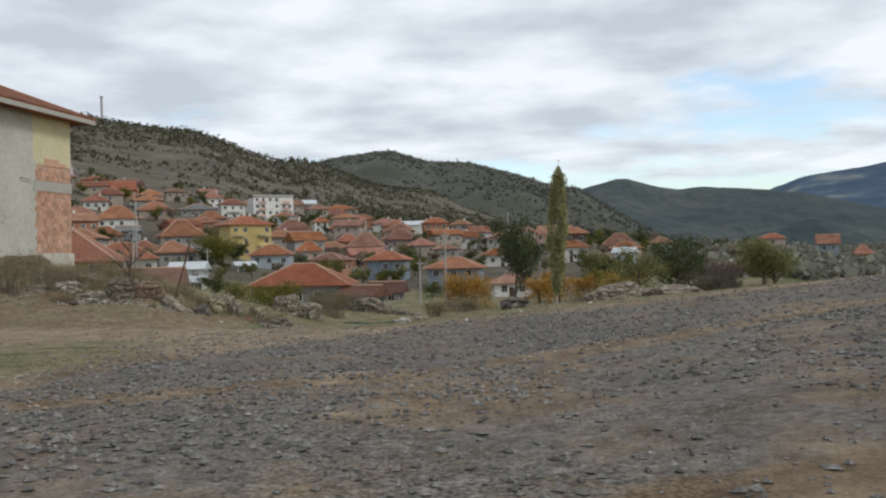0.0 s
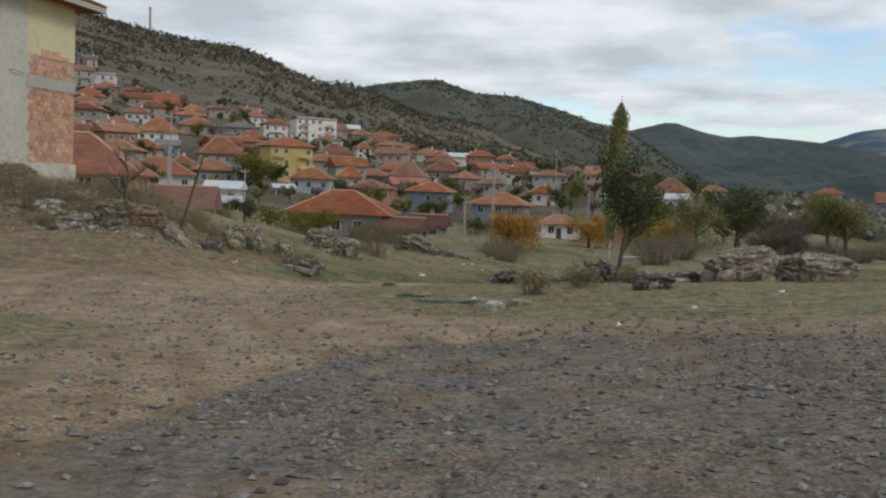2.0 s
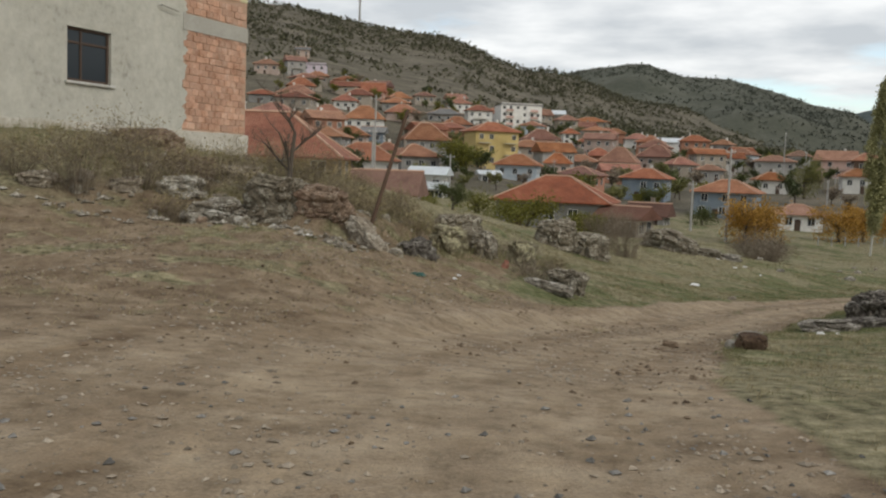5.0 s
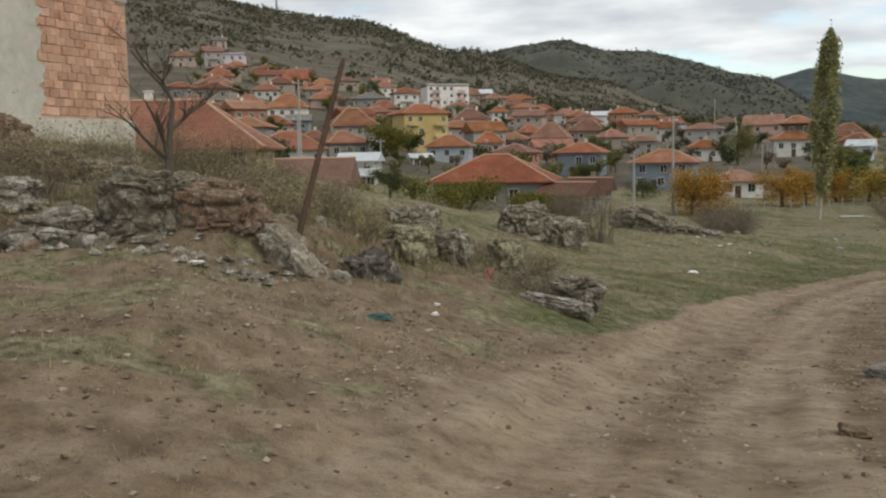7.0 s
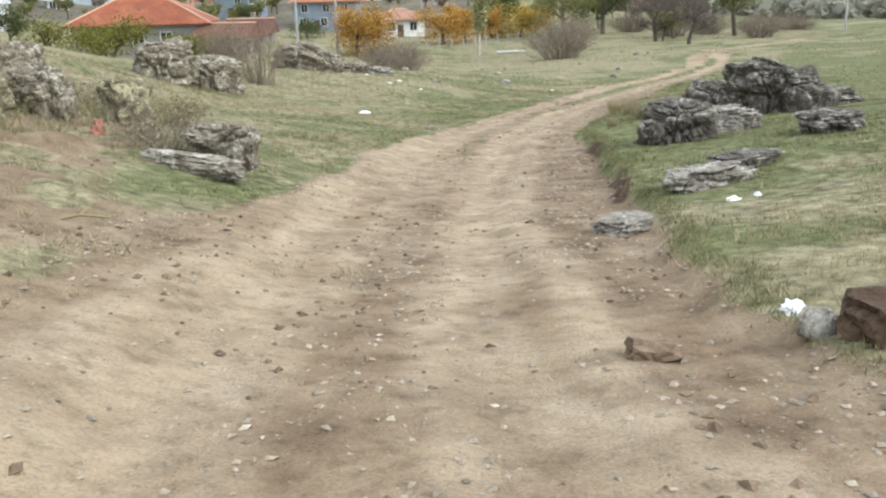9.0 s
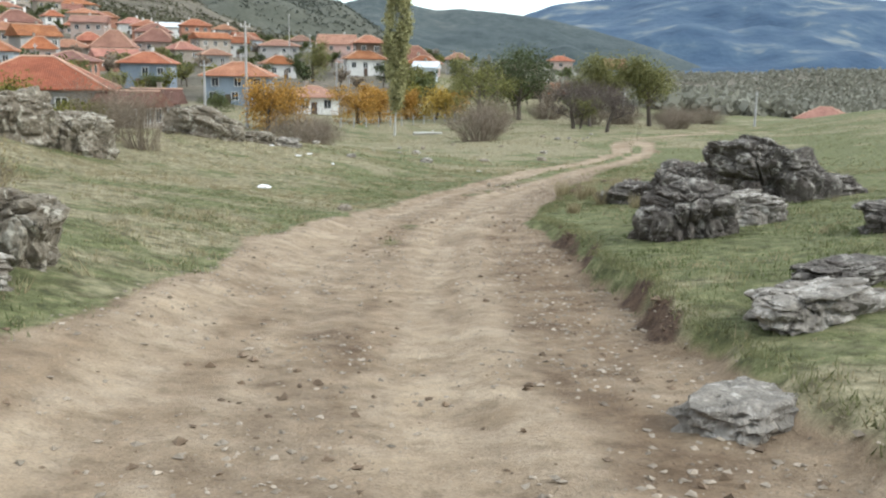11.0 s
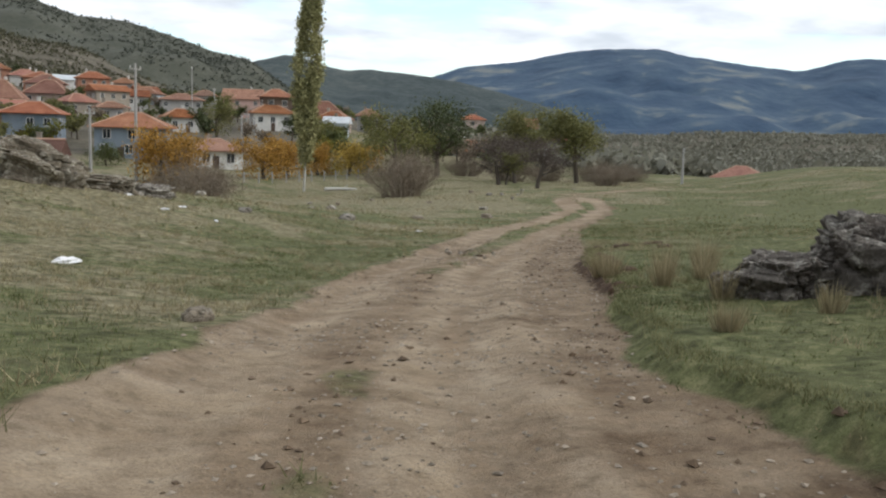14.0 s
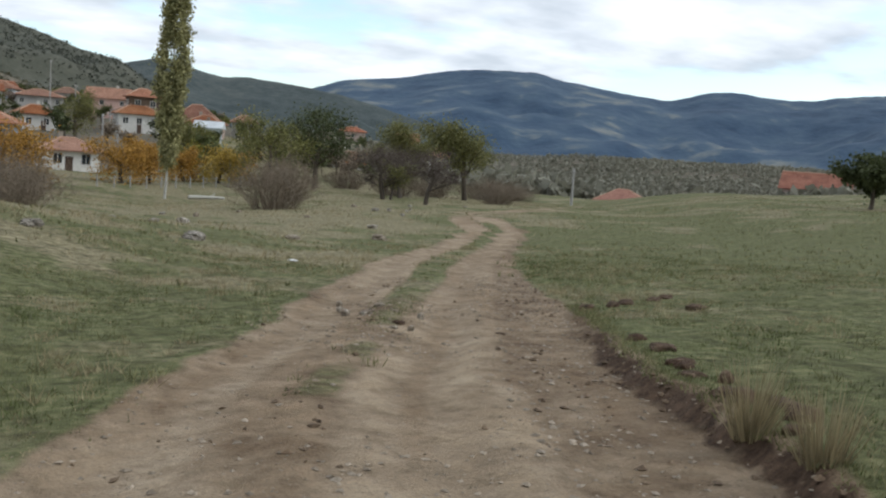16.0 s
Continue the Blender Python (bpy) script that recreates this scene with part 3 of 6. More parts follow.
    gravel = gravel * (1 - tuft)
    side = d + bank_wobble(x, y)
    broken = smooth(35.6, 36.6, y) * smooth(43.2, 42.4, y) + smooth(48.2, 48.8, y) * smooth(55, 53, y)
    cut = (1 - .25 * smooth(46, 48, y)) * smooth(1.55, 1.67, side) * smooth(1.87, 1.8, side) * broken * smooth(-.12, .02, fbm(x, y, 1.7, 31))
    bank = smooth(1.7, 2.3, d) * smooth(9, 5, d) * smooth(34, 37, y) * smooth(50, 45, y)
    lush = np.clip(.36 + .35 * bank - .22 * smooth(33, 28, y) + .28 * smooth(.5, 2.2, d) * smooth(24, 30, y) * smooth(90, 60, y) + .28 * smooth(5.5, 2, -d) * smooth(36, 40, y) + 1.5 * fbm(x, y, 3.0, 33) + 1.1 * fbm(x, y, .8, 34) - .25 * left_slope - .35 * smooth(4, 6, -d) * smooth(32, 35, y) * smooth(50, 45, y), 0, 1)
    r = np.hypot(x - HUB[0], y - HUB[1])
    return {"turf": turf, "gravel": gravel * (y < 60), "track": np.clip(np.maximum(track, dust * (1 - gravel)), 0, 1) * (1 - tuft), "cut": cut, "hillside": smooth(0, 70, r - np.where(x - HUB[0] < .2 * (y - HUB[1]), 118, 235)), "lush": lush, "slope": left_slope, "grit": np.clip(yard * (1 - .7 * beaten) * (1 - tuft) * smooth(24, 18, y) * (.25 + .75 * smooth(-.12, .12, fbm(x + .5 * y, y - .5 * x, 1.8, 36))), 0, 1), "streak": .5 + fbm(d + .25 * n1, y * .11, .32, 35, 3) * smooth(7, 2.5, np.abs(d))}


def relief(x, y):
    """Small unevenness that keeps clear of the far land."""
    r = np.hypot(x - HUB[0], y - HUB[1])
    z = zones(x, y)
    d = x - track_x(y)
    n = fbm(x, y, 1.3, 46) * 2
    off = d + .38 + .3 * fbm(x, y, 3.0, 21)
    beaten = np.maximum(z["track"], smooth(2.2, 1.5, np.abs(off)) * smooth(24, 28, y))
    ruts = (-.038 * (smooth(.4, .1, np.abs(off - .75)) + smooth(.4, .1, np.abs(off + .75))) + .02 * smooth(.25, .05, np.abs(off)) + .02 * smooth(.25, .05, np.abs(np.abs(off) - 1.25))) * smooth(23, 29, y) * smooth(110, 90, y)
    loose = (1 - beaten) * smooth(14, 22, y)
    u, w = .8 * x + .6 * y, .8 * y - .6 * x
    out = fbm(u, w, 2.5, 41) * (.012 + .07 * loose) + fbm(w + .3 * u, u, .55, 42, 3) * (.006 + .05 * z["turf"] * loose) + ruts
    slope = z["slope"] * (1 - .8 * beaten)
    out = out + slope * (fbm(u + .4 * n, w - .4 * n, .5, 44, 3) * .22 + .12 * np.clip(np.abs(fbm(u, w, .9, 45, 3)), 0, .2))
    return out * smooth(160, 60, r)


def surface(x, y):
    x, y = np.asarray(x, float), np.asarray(y, float)
    return land(x, y) + relief(x, y)


def surface_z(x, y):
    return float(surface(np.array([float(x)]), np.array([float(y)]))[0])


def build_ground():
    xs = spaced(-16.0, 9.0, 0.125, -4700, 4700, 1.05)
    ys = spaced(2.0, 57.0, 0.125, -400, 4700, 1.05)
    gx, gy = np.meshgrid(xs, ys)
    x, y = gx.ravel(), gy.ravel()
    verts = np.stack((x, y, surface(x, y)), 1)
    nx, ny = len(xs), len(ys)
    i = (np.arange(ny - 1)[:, None] * nx + np.arange(nx - 1)[None]).ravel()
    faces = np.stack((i, i + 1, i + nx + 1, i + nx), 1)
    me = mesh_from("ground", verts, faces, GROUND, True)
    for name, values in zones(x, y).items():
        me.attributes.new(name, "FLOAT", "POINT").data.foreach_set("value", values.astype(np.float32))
    return tagged(new("ground", me), "bare dirt yard, rutted earth track and dry grass falling to the valley", "ground", kind="structure")


build_ground()


# ---- hills and mountains behind the village ----
def hill(name, label, ridge_az, ridge_el, near, crest, foot, material, grain, seed):
    """A ridge seen from the hub: heights from the crest's bearing and elevation, falling to the foot in front and behind."""
    az = np.linspace(ridge_az[0], ridge_az[-1], 420)
    s = np.concatenate((np.linspace(0, 1, 46), np.linspace(1.06, 1.5, 8)))
    el = np.interp(az, ridge_az, ridge_el)
    ker = np.hanning(9)
    el = np.convolve(np.pad(el, 4, mode="edge"), ker / ker.sum(), mode="valid")
    el = el + fbm(az, az * 0, 1.7, seed, 5) * .22
    top = .8 + crest * np.tan(np.radians(el))
    A, S = np.meshgrid(np.radians(az), s)
    r = near + (crest - near) * S
    x, y = HUB[0] + r * np.sin(A), HUB[1] + r * np.cos(A)
    rise = np.where(S <= 1, S ** 1.25, 1 - (S - 1) * 1.6)
    z = foot + (top[None] - foot) * rise
    gully = fbm(x, y, grain, seed + 3) * (crest * .035) * np.sin(np.pi * np.clip(S, 0, 1)) * 1.6
    verts = np.stack((x, y, z + gully), 2).reshape(-1, 3)
    ns, na = len(s), len(az)
    i = (np.arange(ns - 1)[:, None] * na + np.arange(na - 1)[None]).ravel()
    me = mesh_from(name, verts, np.stack((i, i + 1, i + na + 1, i + na), 1), material, True)
    tagged(new(name, me), label, "hill", kind="structure")
    return verts.reshape(ns, na, 3)


SCRUB = mat("scrub_hillside", ((.044, .049, .037), (.067, .07, .052), (.106, .105, .083)), .022, .95, .5, 9, contrast=.2)
# dark woodland green shifted towards blue, which paints in the distance haze
HAZY_FOREST = mat("hazy_wooded_hillside", ((.024, .036, .038), (.046, .06, .06), (.085, .095, .088)), .006, .95, .4, 9, contrast=.16)
# the blue of distance haze is put into the mountain's base colour
HAZE_BLUE = mat("hazy_mountain", ((.022, .044, .078), (.036, .065, .108), (.053, .086, .126), (.15, .166, .165)), .0021, .95, .25, 4, contrast=.15)
mid_hill = hill("hill_middle", "scrub-covered hill rising behind the village", (-30, -20, -12, -8, -6.1, -4, -3, -.5, 2, 4.4, 6.5, 8.9, 11.5, 13, 16),
                (4, 5, 5.6, 5.9, 6.25, 6.58, 6.6, 5.85, 5.76, 5.05, 4.4, 3.85, 2.1, 1.2, -.8), 520, 1250, -4, SCRUB, 160, 61)
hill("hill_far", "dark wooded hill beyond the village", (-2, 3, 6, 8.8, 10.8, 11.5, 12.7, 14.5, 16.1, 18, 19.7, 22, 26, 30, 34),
     (1, 2.6, 3.3, 3.85, 4.4, 4.3, 3.9, 3.55, 3.7, 3.55, 3.35, 3.0, 2.0, .6, -2.0), 1100, 2300, -60, HAZY_FOREST, 300, 71)
hill("mountain", "long wooded mountain range on the skyline, blue with distance haze", (12, 17, 19.6, 21.3, 23.4, 25.7, 28.6, 30.7, 32.7, 34.7, 38, 40.8, 43, 44.5, 46.4, 49.1, 50.8, 52.5, 60, 75),
     (1.2, 2.4, 3.35, 3.95, 4.25, 4.6, 5.22, 5.2, 5.35, 4.86, 4.4, 4.05, 4.7, 4.8, 4.5, 4.48, 4.8, 4.93, 4.6, 4.0), 1500, 3600, -90, HAZE_BLUE, 500, 81)


# ---- the half-plastered house on the terrace ----
PLASTER = mat("grey_plaster", ((.2, .19, .165), (.4, .388, .34), (.47, .458, .405), (.53, .515, .45)), .42, .92, .25, 11, contrast=.2)
CREAM = mat("cream_plaster", ((.42, .37, .22), (.56, .51, .33), (.62, .575, .40)), .7, .92, .2, 10)
BRICKS = mat("hollow_bricks", ((.27, .14, .09), (.44, .25, .17), (.5, .32, .235), (.56, .43, .35)), 2.2, .9, .6, 6, obj=.2, contrast=.2)
MORTAR = mat("mortar_bed", ((.36, .22, .155), (.5, .36, .27)), 3, .95, .4)
BAND = mat("concrete_band", ((.3, .285, .25), (.43, .415, .375)), 1.2, .92, .3)
PLINTH = mat("whitewashed_plinth", ((.3, .27, .22), (.47, .44, .38), (.58, .56, .51)), 1.1, .92, .5, contrast=.17)
FRAME = mat("brown_window_frame", ((.05, .033, .024), (.095, .064, .047)), 6, .7, .2)
# near-black base colour paints the darkness of the unlit rooms
VOID = mat("unlit_room_black", ((.012, .011, .01), (.03, .028, .025)), 2, .95, .1)


def terrace_house():
    """Corner at the origin, facade along -x with the street at -y turned by the pose; z 0 at the plinth's foot."""
    length, depth, eave, wall = 11.6, 8.6, 6.9, .3
    house = new("house")
    wx0, wx1, wz0, wz1 = -7.38, -5.9, 1.55, 2.88
    bx = -3.08

    # facade: plaster panels butted round the window and the bare brick strip
    for x0, x1, z0, z1 in ((-length, wx0, .4, eave), (wx1, bx, .4, eave), (wx0, wx1, .4, wz0), (wx0, wx1, wz1, eave)):
        part("wall", box_bm(x0, x1, 0, wall, z0, z1), PLASTER, house, "grey cement plaster, water-stained")
    part("upper_plaster", box_bm(bx, 0, .012, wall, 4.66, eave), CREAM, house, "cream plaster left above the bare brick")
    # worn plaster tongues that lap over the bricks
    rng = random.Random(7)
    for k in range(7):
        z = .7 + k * .58 + rng.uniform(-.1, .1)
        bm = bmesh.new()
        n = 9
        ring = [bm.verts.new((bx - .05 + (.1 + rng.uniform(.05, .28)) * math.sin(math.pi * i / (n - 1)), -.004, z + i * .62 / (n - 1))) for i in range(n)]
        back = [bm.verts.new((v.co.x, .022, v.co.z)) for v in ring]
        bm.faces.new(ring)
        for i in range(n - 1):
            bm.faces.new((ring[i + 1], ring[i], back[i], back[i + 1]))
        part("plaster_edge", bm, PLASTER, house)
    for x0, x1, z0, z1 in ((-2.2, -.95, 4.62, 4.95), (-.95, -.4, 4.64, 4.82)):
        part("plaster_gap", box_bm(x0, x1, -.002, .014, z0, z1, bevel=.004), BRICKS, house, "bare brick showing through")
    part("concrete_band", box_bm(bx, .02, -.02, wall, 3.42, 3.88), BAND, house, "grey concrete ring beam")
    core = part("brick_strip", box_bm(bx, 0, .03, wall, .4, 4.66), MORTAR, house, "bare red hollow-brick infill")
    # plinth with a rough broken face
    bm = bmesh.new()
    add_box(bm, -length, .04, -.06, wall, -1.4, .58)
    bmesh.ops.subdivide_edges(bm, edges=[e for e in bm.edges if abs(e.verts[0].co.x - e.verts[1].co.x) > 1], cuts=40)
    bmesh.ops.subdivide_edges(bm, edges=[e for e in bm.edges if abs(e.verts[0].co.z - e.verts[1].co.z) > 1], cuts=7)
    for v in bm.verts:
        if v.co.y < 0:
            v.co.y += noise.noise(v.co * 2.1) * .07
            if v.co.z > .5:
                v.co.z += noise.noise(v.co * 1.3) * .07 - .05
    part("plinth", bm, PLINTH, house, "rough whitewashed stone plinth")
    # the other three sides
    part("wall", box_bm(-length, 0, depth - wall, depth, -1.4, eave), PLASTER, house)
    part("wall", box_bm(-wall, 0, wall, depth - wall, -1.4, eave), PLASTER, house)
    part("wall", box_bm(-length, -length + wall, wall, depth - wall, -1.4, eave), PLASTER, house)
    part("floor_slab", box_bm(-length + wall, -wall, wall, depth - wall, 3.5, 3.7), VOID, house)
    part("floor_slab", box_bm(-length + wall, -wall, wall, depth - wall, .3, .5), VOID, house)
    part("ceiling_slab", box_bm(-length + wall, -wall, wall, depth - wall, eave - .2, eave - .01), VOID, house)
    # window
    # the near-black sheet behind the panes stands in for the unlit room
    window = part("window", box_bm(wx0, wx1, .16, .19, wz0, wz1), VOID, house, "dark window with brown timber bars")
    for n_, a in (("jamb", (wx0, wx0 + .07, .08, .15, wz0, wz1)), ("jamb", (wx1 - .07, wx1, .08, .15, wz0, wz1)),
                  ("head", (wx0 + .07, wx1 - .07, .08, .15, wz1 - .07, wz1)), ("rail", (wx0 + .07, wx1 - .07, .08, .15, wz0, wz0 + .07)),
                  ("transom", (wx0 + .07, wx1 - .07, .085, .145, wz1 - .4, wz1 - .34)), ("mullion", (wx0 + .5, wx0 + .56, .08, .15, wz0 + .07, wz1 - .07))):
        part(n_, box_bm(*a, bevel=.008), FRAME, window)
    for x0, x1, z0, z1 in ((wx0 + .07, wx0 + .5, wz0 + .07, wz1 - .4), (wx0 + .56, wx1 - .07, wz0 + .07, wz1 - .4), (wx0 + .07, wx0 + .5, wz1 - .34, wz1 - .07), (wx0 + .56, wx1 - .07, wz1 - .34, wz1 - .07)):
        part("pane", box_bm(x0, x1, .11, .116, z0, z1), GLASS, window)
    part("window_sill", box_bm(wx0 - .09, wx1 + .09, -.09, .08, wz0 - .07, wz0 - .002, bevel=.012), WALLS["white"], house, "white projecting sill")
    bm = bmesh.new()
    v, fcs = tubes((((-4.15, -.02, 3.9), (-4.1, -.12, 3.92), .022, .022), ((-4.1, -.12, 3.92), (-3.4, -.13, 3.86), .022, .02)), 7)
    part("pipe", mesh_from("pipe", v, fcs, BAND), BAND, house, "short grey waste pipe")
    # hipped roof with a boarded eave
    o, t = .85, .16
    x0, x1, y0, y1, rz = -length - o, o, -o, depth + o, eave + 2.35
    half = (y1 - y0) / 2
    bm = bmesh.new()
    lo = [bm.verts.new(c) for c in ((x0, y0, eave), (x1, y0, eave), (x1, y1, eave), (x0, y1, eave))]
    up = [bm.verts.new((v.co.x, v.co.y, eave + t)) for v in lo]
    r0, r1 = bm.verts.new((x0 + half * .9, (y0 + y1) / 2, rz)), bm.verts.new((x1 - half * .9, (y0 + y1) / 2, rz))
    for fvs in ((up[0], up[1], r1, r0), (up[1], up[2], r1), (up[2], up[3], r0, r1), (up[3], up[0], r0)):
        bm.faces.new(fvs)
    for i in range(4):
        j = (i + 1) % 4
        bm.faces.new((lo[i], lo[j], up[j], up[i]))
    bm.faces.new(lo[::-1])
    roof = part("roof", bm, ROOFS["orange"], house, "hipped roof of weathered orange tiles")
    # tile rolls down the street side and along the hip end
    segs = []
    for i in range(54):
        x = x0 + .2 + i * (x1 - x0 - .4) / 53
        s = min(1.0, (x - x0) / (half * .9), (x1 - x) / (half * .9))
        segs.append(((x, y0, eave + t + .01), (x, y0 + half * s, eave + t + (rz - eave - t) * s + .01), .065, .055))
    v, fcs = tubes(segs, 6)
    part("tile_roll", mesh_from("tile_roll", v, fcs, ROOFS["orange"], True), None, roof)
    v, fcs = tubes(((tuple(up_), tuple(r_), .1, .1) for up_, r_ in (((x0, y0, eave + t), (x0 + half * .9, (y0 + y1) / 2, rz)), ((x1, y0, eave + t), (x1 - half * .9, (y0 + y1) / 2, rz)),
                    ((x0 + half * .9, (y0 + y1) / 2, rz), (x1 - half * .9, (y0 + y1) / 2, rz)), ((x1, y1, eave + t), (x1 - half * .9, (y0 + y1) / 2, rz)))), 8)
    part("ridge_cap", mesh_from("ridge_cap", v, fcs, ROOFS["orange"], True), None, roof)
    part("fascia", box_bm(x0 + .02, x1 - .02, y0 - .025, y0 - .002, eave - .08, eave + t - .03), BAND, roof, "pale eave board")
    part("fascia", box_bm(x1 + .002, x1 + .025, y0, y1, eave - .08, eave + t - .03), BAND, roof)
    # bricks of the bare strip, hollow bricks laid in running bond
    brick = mesh_from("brick", *brick_shape(.285, .05, .185), BRICKS)
    rng = random.Random(3)
    for row in range(21):
        z = .6 + row * .195
        if 3.36 < z < 3.9 or z + .185 > 4.66:
            continue
        for c in range(11):
            x = bx + .02 + c * .30 - (.15 if row % 2 else 0)
            if x < bx - .02 or x + .285 > .01:
                continue
            b = new("brick", brick)
            b.parent = core
            b.location = (x + rng.uniform(-.012, .012), .03 - .022 + rng.uniform(-.016, .014), z + rng.uniform(-.008, .008))
            b.rotation_euler = (rng.uniform(-.03, .03), rng.uniform(-.025, .025), rng.uniform(-.03, .03))
    # local -y looks at the street; local +x runs along the wall away from the yard
    house.matrix_world = Matrix.Translation((-17.97, 45.36, 1.24)) @ Matrix.Rotation(math.atan2(.987, .16), 4, "Z")
    return tagged(house, "two-storey house with grey plaster, bare brick corner and orange hipped roof", "house")


def brick_shape(w, d, h):
    c = .012
    v = [(c, 0, c), (w - c, 0, c), (w - c, 0, h - c), (c, 0, h - c), (0, c, 0), (w, c, 0), (w, c, h), (0, c, h), (0, d, 0), (w, d, 0), (w, d, h), (0, d, h)]
    q = [(0, 1, 2, 3), (4, 5, 1, 0), (5, 6, 2, 1), (6, 7, 3, 2), (7, 4, 0, 3), (8, 9, 5, 4), (9, 10, 6, 5), (10, 11, 7, 6), (11, 8, 4, 7)]
    return v, q


terrace_house()


# ---- village houses ----
def window_meshes(w, h):
    bm = bmesh.new()
    for a in ((-w / 2, -w / 2 + .08, -.05, .02, 0, h), (w / 2 - .08, w / 2, -.05, .02, 0, h), (-w / 2 + .08, w / 2 - .08, -.05, .02, h - .08, h),
              (-w / 2 + .08, w / 2 - .08, -.05, .02, 0, .08), (-.035, .035, -.045, .02, .08, h - .08)):
        add_box(bm, *a)
    fr = bpy.data.meshes.new("window")
    bm.to_mesh(fr)
    bm.free()
    fr.materials.append(WALLS["white"])
    bm = box_bm(-w / 2 + .06, w / 2 - .06, -.02, -.012, .06, h - .06)
    pane = bpy.data.meshes.new("pane")
    bm.to_mesh(pane)
    bm.free()
    pane.materials.append(GLASS)
    return fr, pane


WINDOW, PANE = window_meshes(1.15, 1.35)
house_count = 0
ROOF_WORDS = {"orange": "orange tiled", "orangedark": "weathered dark tiled", "brown": "brown tiled", "metal": "pale sheet-metal", "grey": "grey"}
WALL_WORDS = {"white": "white-washed", "grey": "grey cement", "ochre": "ochre", "stone": "rough stone", "yellow": "yellow painted", "paleblue": "pale blue", "bluegrey": "blue-grey",
              "pinkgrey": "pinkish plastered", "pink": "pink painted", "lilac": "lilac painted", "brick": "bare brick", "brown": "dark timber"}


def village_house(x, y, w, d, eave, rise, yaw, storeys, wall, roof, kind):
    global house_count
    house_count += 1
    rng = random.Random(house_count)
    house = new("apartment_house" if storeys > 2 else "house")
    g = min(ground_z(x, y), ground_z(x - w / 2, y - d / 2), ground_z(x + w / 2, y - d / 2))
    h = max(eave - g, 2.4)
    base = eave - h
    low = min(g, base) - base - .6
    part("wall", box_bm(-w / 2, w / 2, -d / 2, d / 2, low, h), WALLS[wall], house)
    o, t = (.7, .14) if kind != "flat" else (.25, .3)
    bm = bmesh.new()
    x0, x1, y0, y1 = -w / 2 - o, w / 2 + o, -d / 2 - o, d / 2 + o
    lo = [bm.verts.new(c) for c in ((x0, y0, h), (x1, y0, h), (x1, y1, h), (x0, y1, h))]
    up = [bm.verts.new((v.co.x, v.co.y, h + t)) for v in lo]
    bm.faces.new(lo[::-1])
    for i in range(4):
        j = (i + 1) % 4
        bm.faces.new((lo[i], lo[j], up[j], up[i]))
    caps = []
    if kind == "flat":
        bm.faces.new(up)
    else:
        top = h + t + rise
        inset = min(w, d) / 2 if kind == "hip" else 0.0
        a, b = Vector((x0 + inset + (o if kind == "hip" else 0), 0, top)), Vector((x1 - inset - (o if kind == "hip" else 0), 0, top))
        if b.x - a.x < .6:
            a.x, b.x = -.3, .3
        r0, r1 = bm.verts.new(a), bm.verts.new(b)
        for fvs in ((up[0], up[1], r1, r0), (up[1], up[2], r1), (up[2], up[3], r0, r1), (up[3], up[0], r0)):
            bm.faces.new(fvs)
        caps = [(tuple(a), tuple(b), .13, .13)]
        if kind == "hip":
            caps += [(tuple(up[i].co), tuple(r.co), .11, .11) for i, r in ((0, r0), (1, r1), (2, r1), (3, r0))]
    rf = part("roof", bm, ROOFS[roof], house, ROOF_WORDS[roof] + " roof")
    if caps and roof != "metal":
        v, fcs = tubes(caps, 5)
        part("ridge_cap", mesh_from("ridge_cap", v, fcs, RIDGE), None, rf)
    if kind == "flat":
        part("parapet", box_bm(x0, x1, y0, y0 + .18, h + t, h + t + .5), WALLS[wall], rf)
    # windows storey by storey on the two sides that show
    floors = max(1, min(storeys, round(h / 2.7)))
    n = max(2, int(w / 2.5))
    for fl in range(floors):
        z = h - (floors - fl) * (h / floors if h / floors < 3 else 2.9) + .95
        if z + 1.35 > h - .1:
            z = h - 1.55
        for i in range(n):
            if rng.random() < .12 and n > 2:
                continue
            u = -w / 2 + (i + .5 + rng.uniform(-.08, .08)) * w / n
            win = part("window", WINDOW, None, house)
            win.location = (u, -d / 2 - .01, z)
            part("pane", PANE, None, win)
        side = 1 if x < 0 else -1
        for i in range(2):
            win = part("window", WINDOW, None, house)
            win.location = (side * (w / 2 + .01), -d / 2 + (i + .7) * d / 2.4, z)
            win.rotation_euler = (0, 0, side * math.pi / 2)
            part("pane", PANE, None, win)
        if storeys > 2 and fl:
            for u in (-w * .3, w * .3):
                part("balcony", box_bm(u - 1.5, u + 1.5, -d / 2 - 1.1, -d / 2 + .0, z - 1.0, z - .82), BAND, house)
                part("balustrade", box_bm(u - 1.5, u + 1.5, -d / 2 - 1.1, -d / 2 - 1.03, z - .82, z + .05), WALLS["pink" if wall == "white" else wall], house)
        elif floors == 2 and fl == 1 and rng.random() < .5:
            part("balcony", box_bm(-w * .3, w * .3, -d / 2 - 1.0, -d / 2, z - 1.0, z - .85), BAND, house)
    if floors == 1 or storeys <= 2:
        dx = rng.uniform(-.3, .3) * w
        part("door", box_bm(dx - .45, dx + .45, -d / 2 - .055, -d / 2 - .004, low + .5 + max(0, -low - .6) * .8, low + 2.5 + max(0, -low - .6) * .8), FRAME, house, "dark timber door")
    if kind != "flat" and rng.random() < .75:
        cx = rng.uniform(-.25, .25) * w
        bm = box_bm(cx - .25, cx + .25, .1, .6, h + rise * .4, h + t + rise + .65)
        add_box(bm, cx - .32, cx + .32, .03, .67, h + t + rise + .65, h + t + rise + .75)
        part("chimney", bm, WALLS["white" if rng.random() < .5 else "stone"], rf)
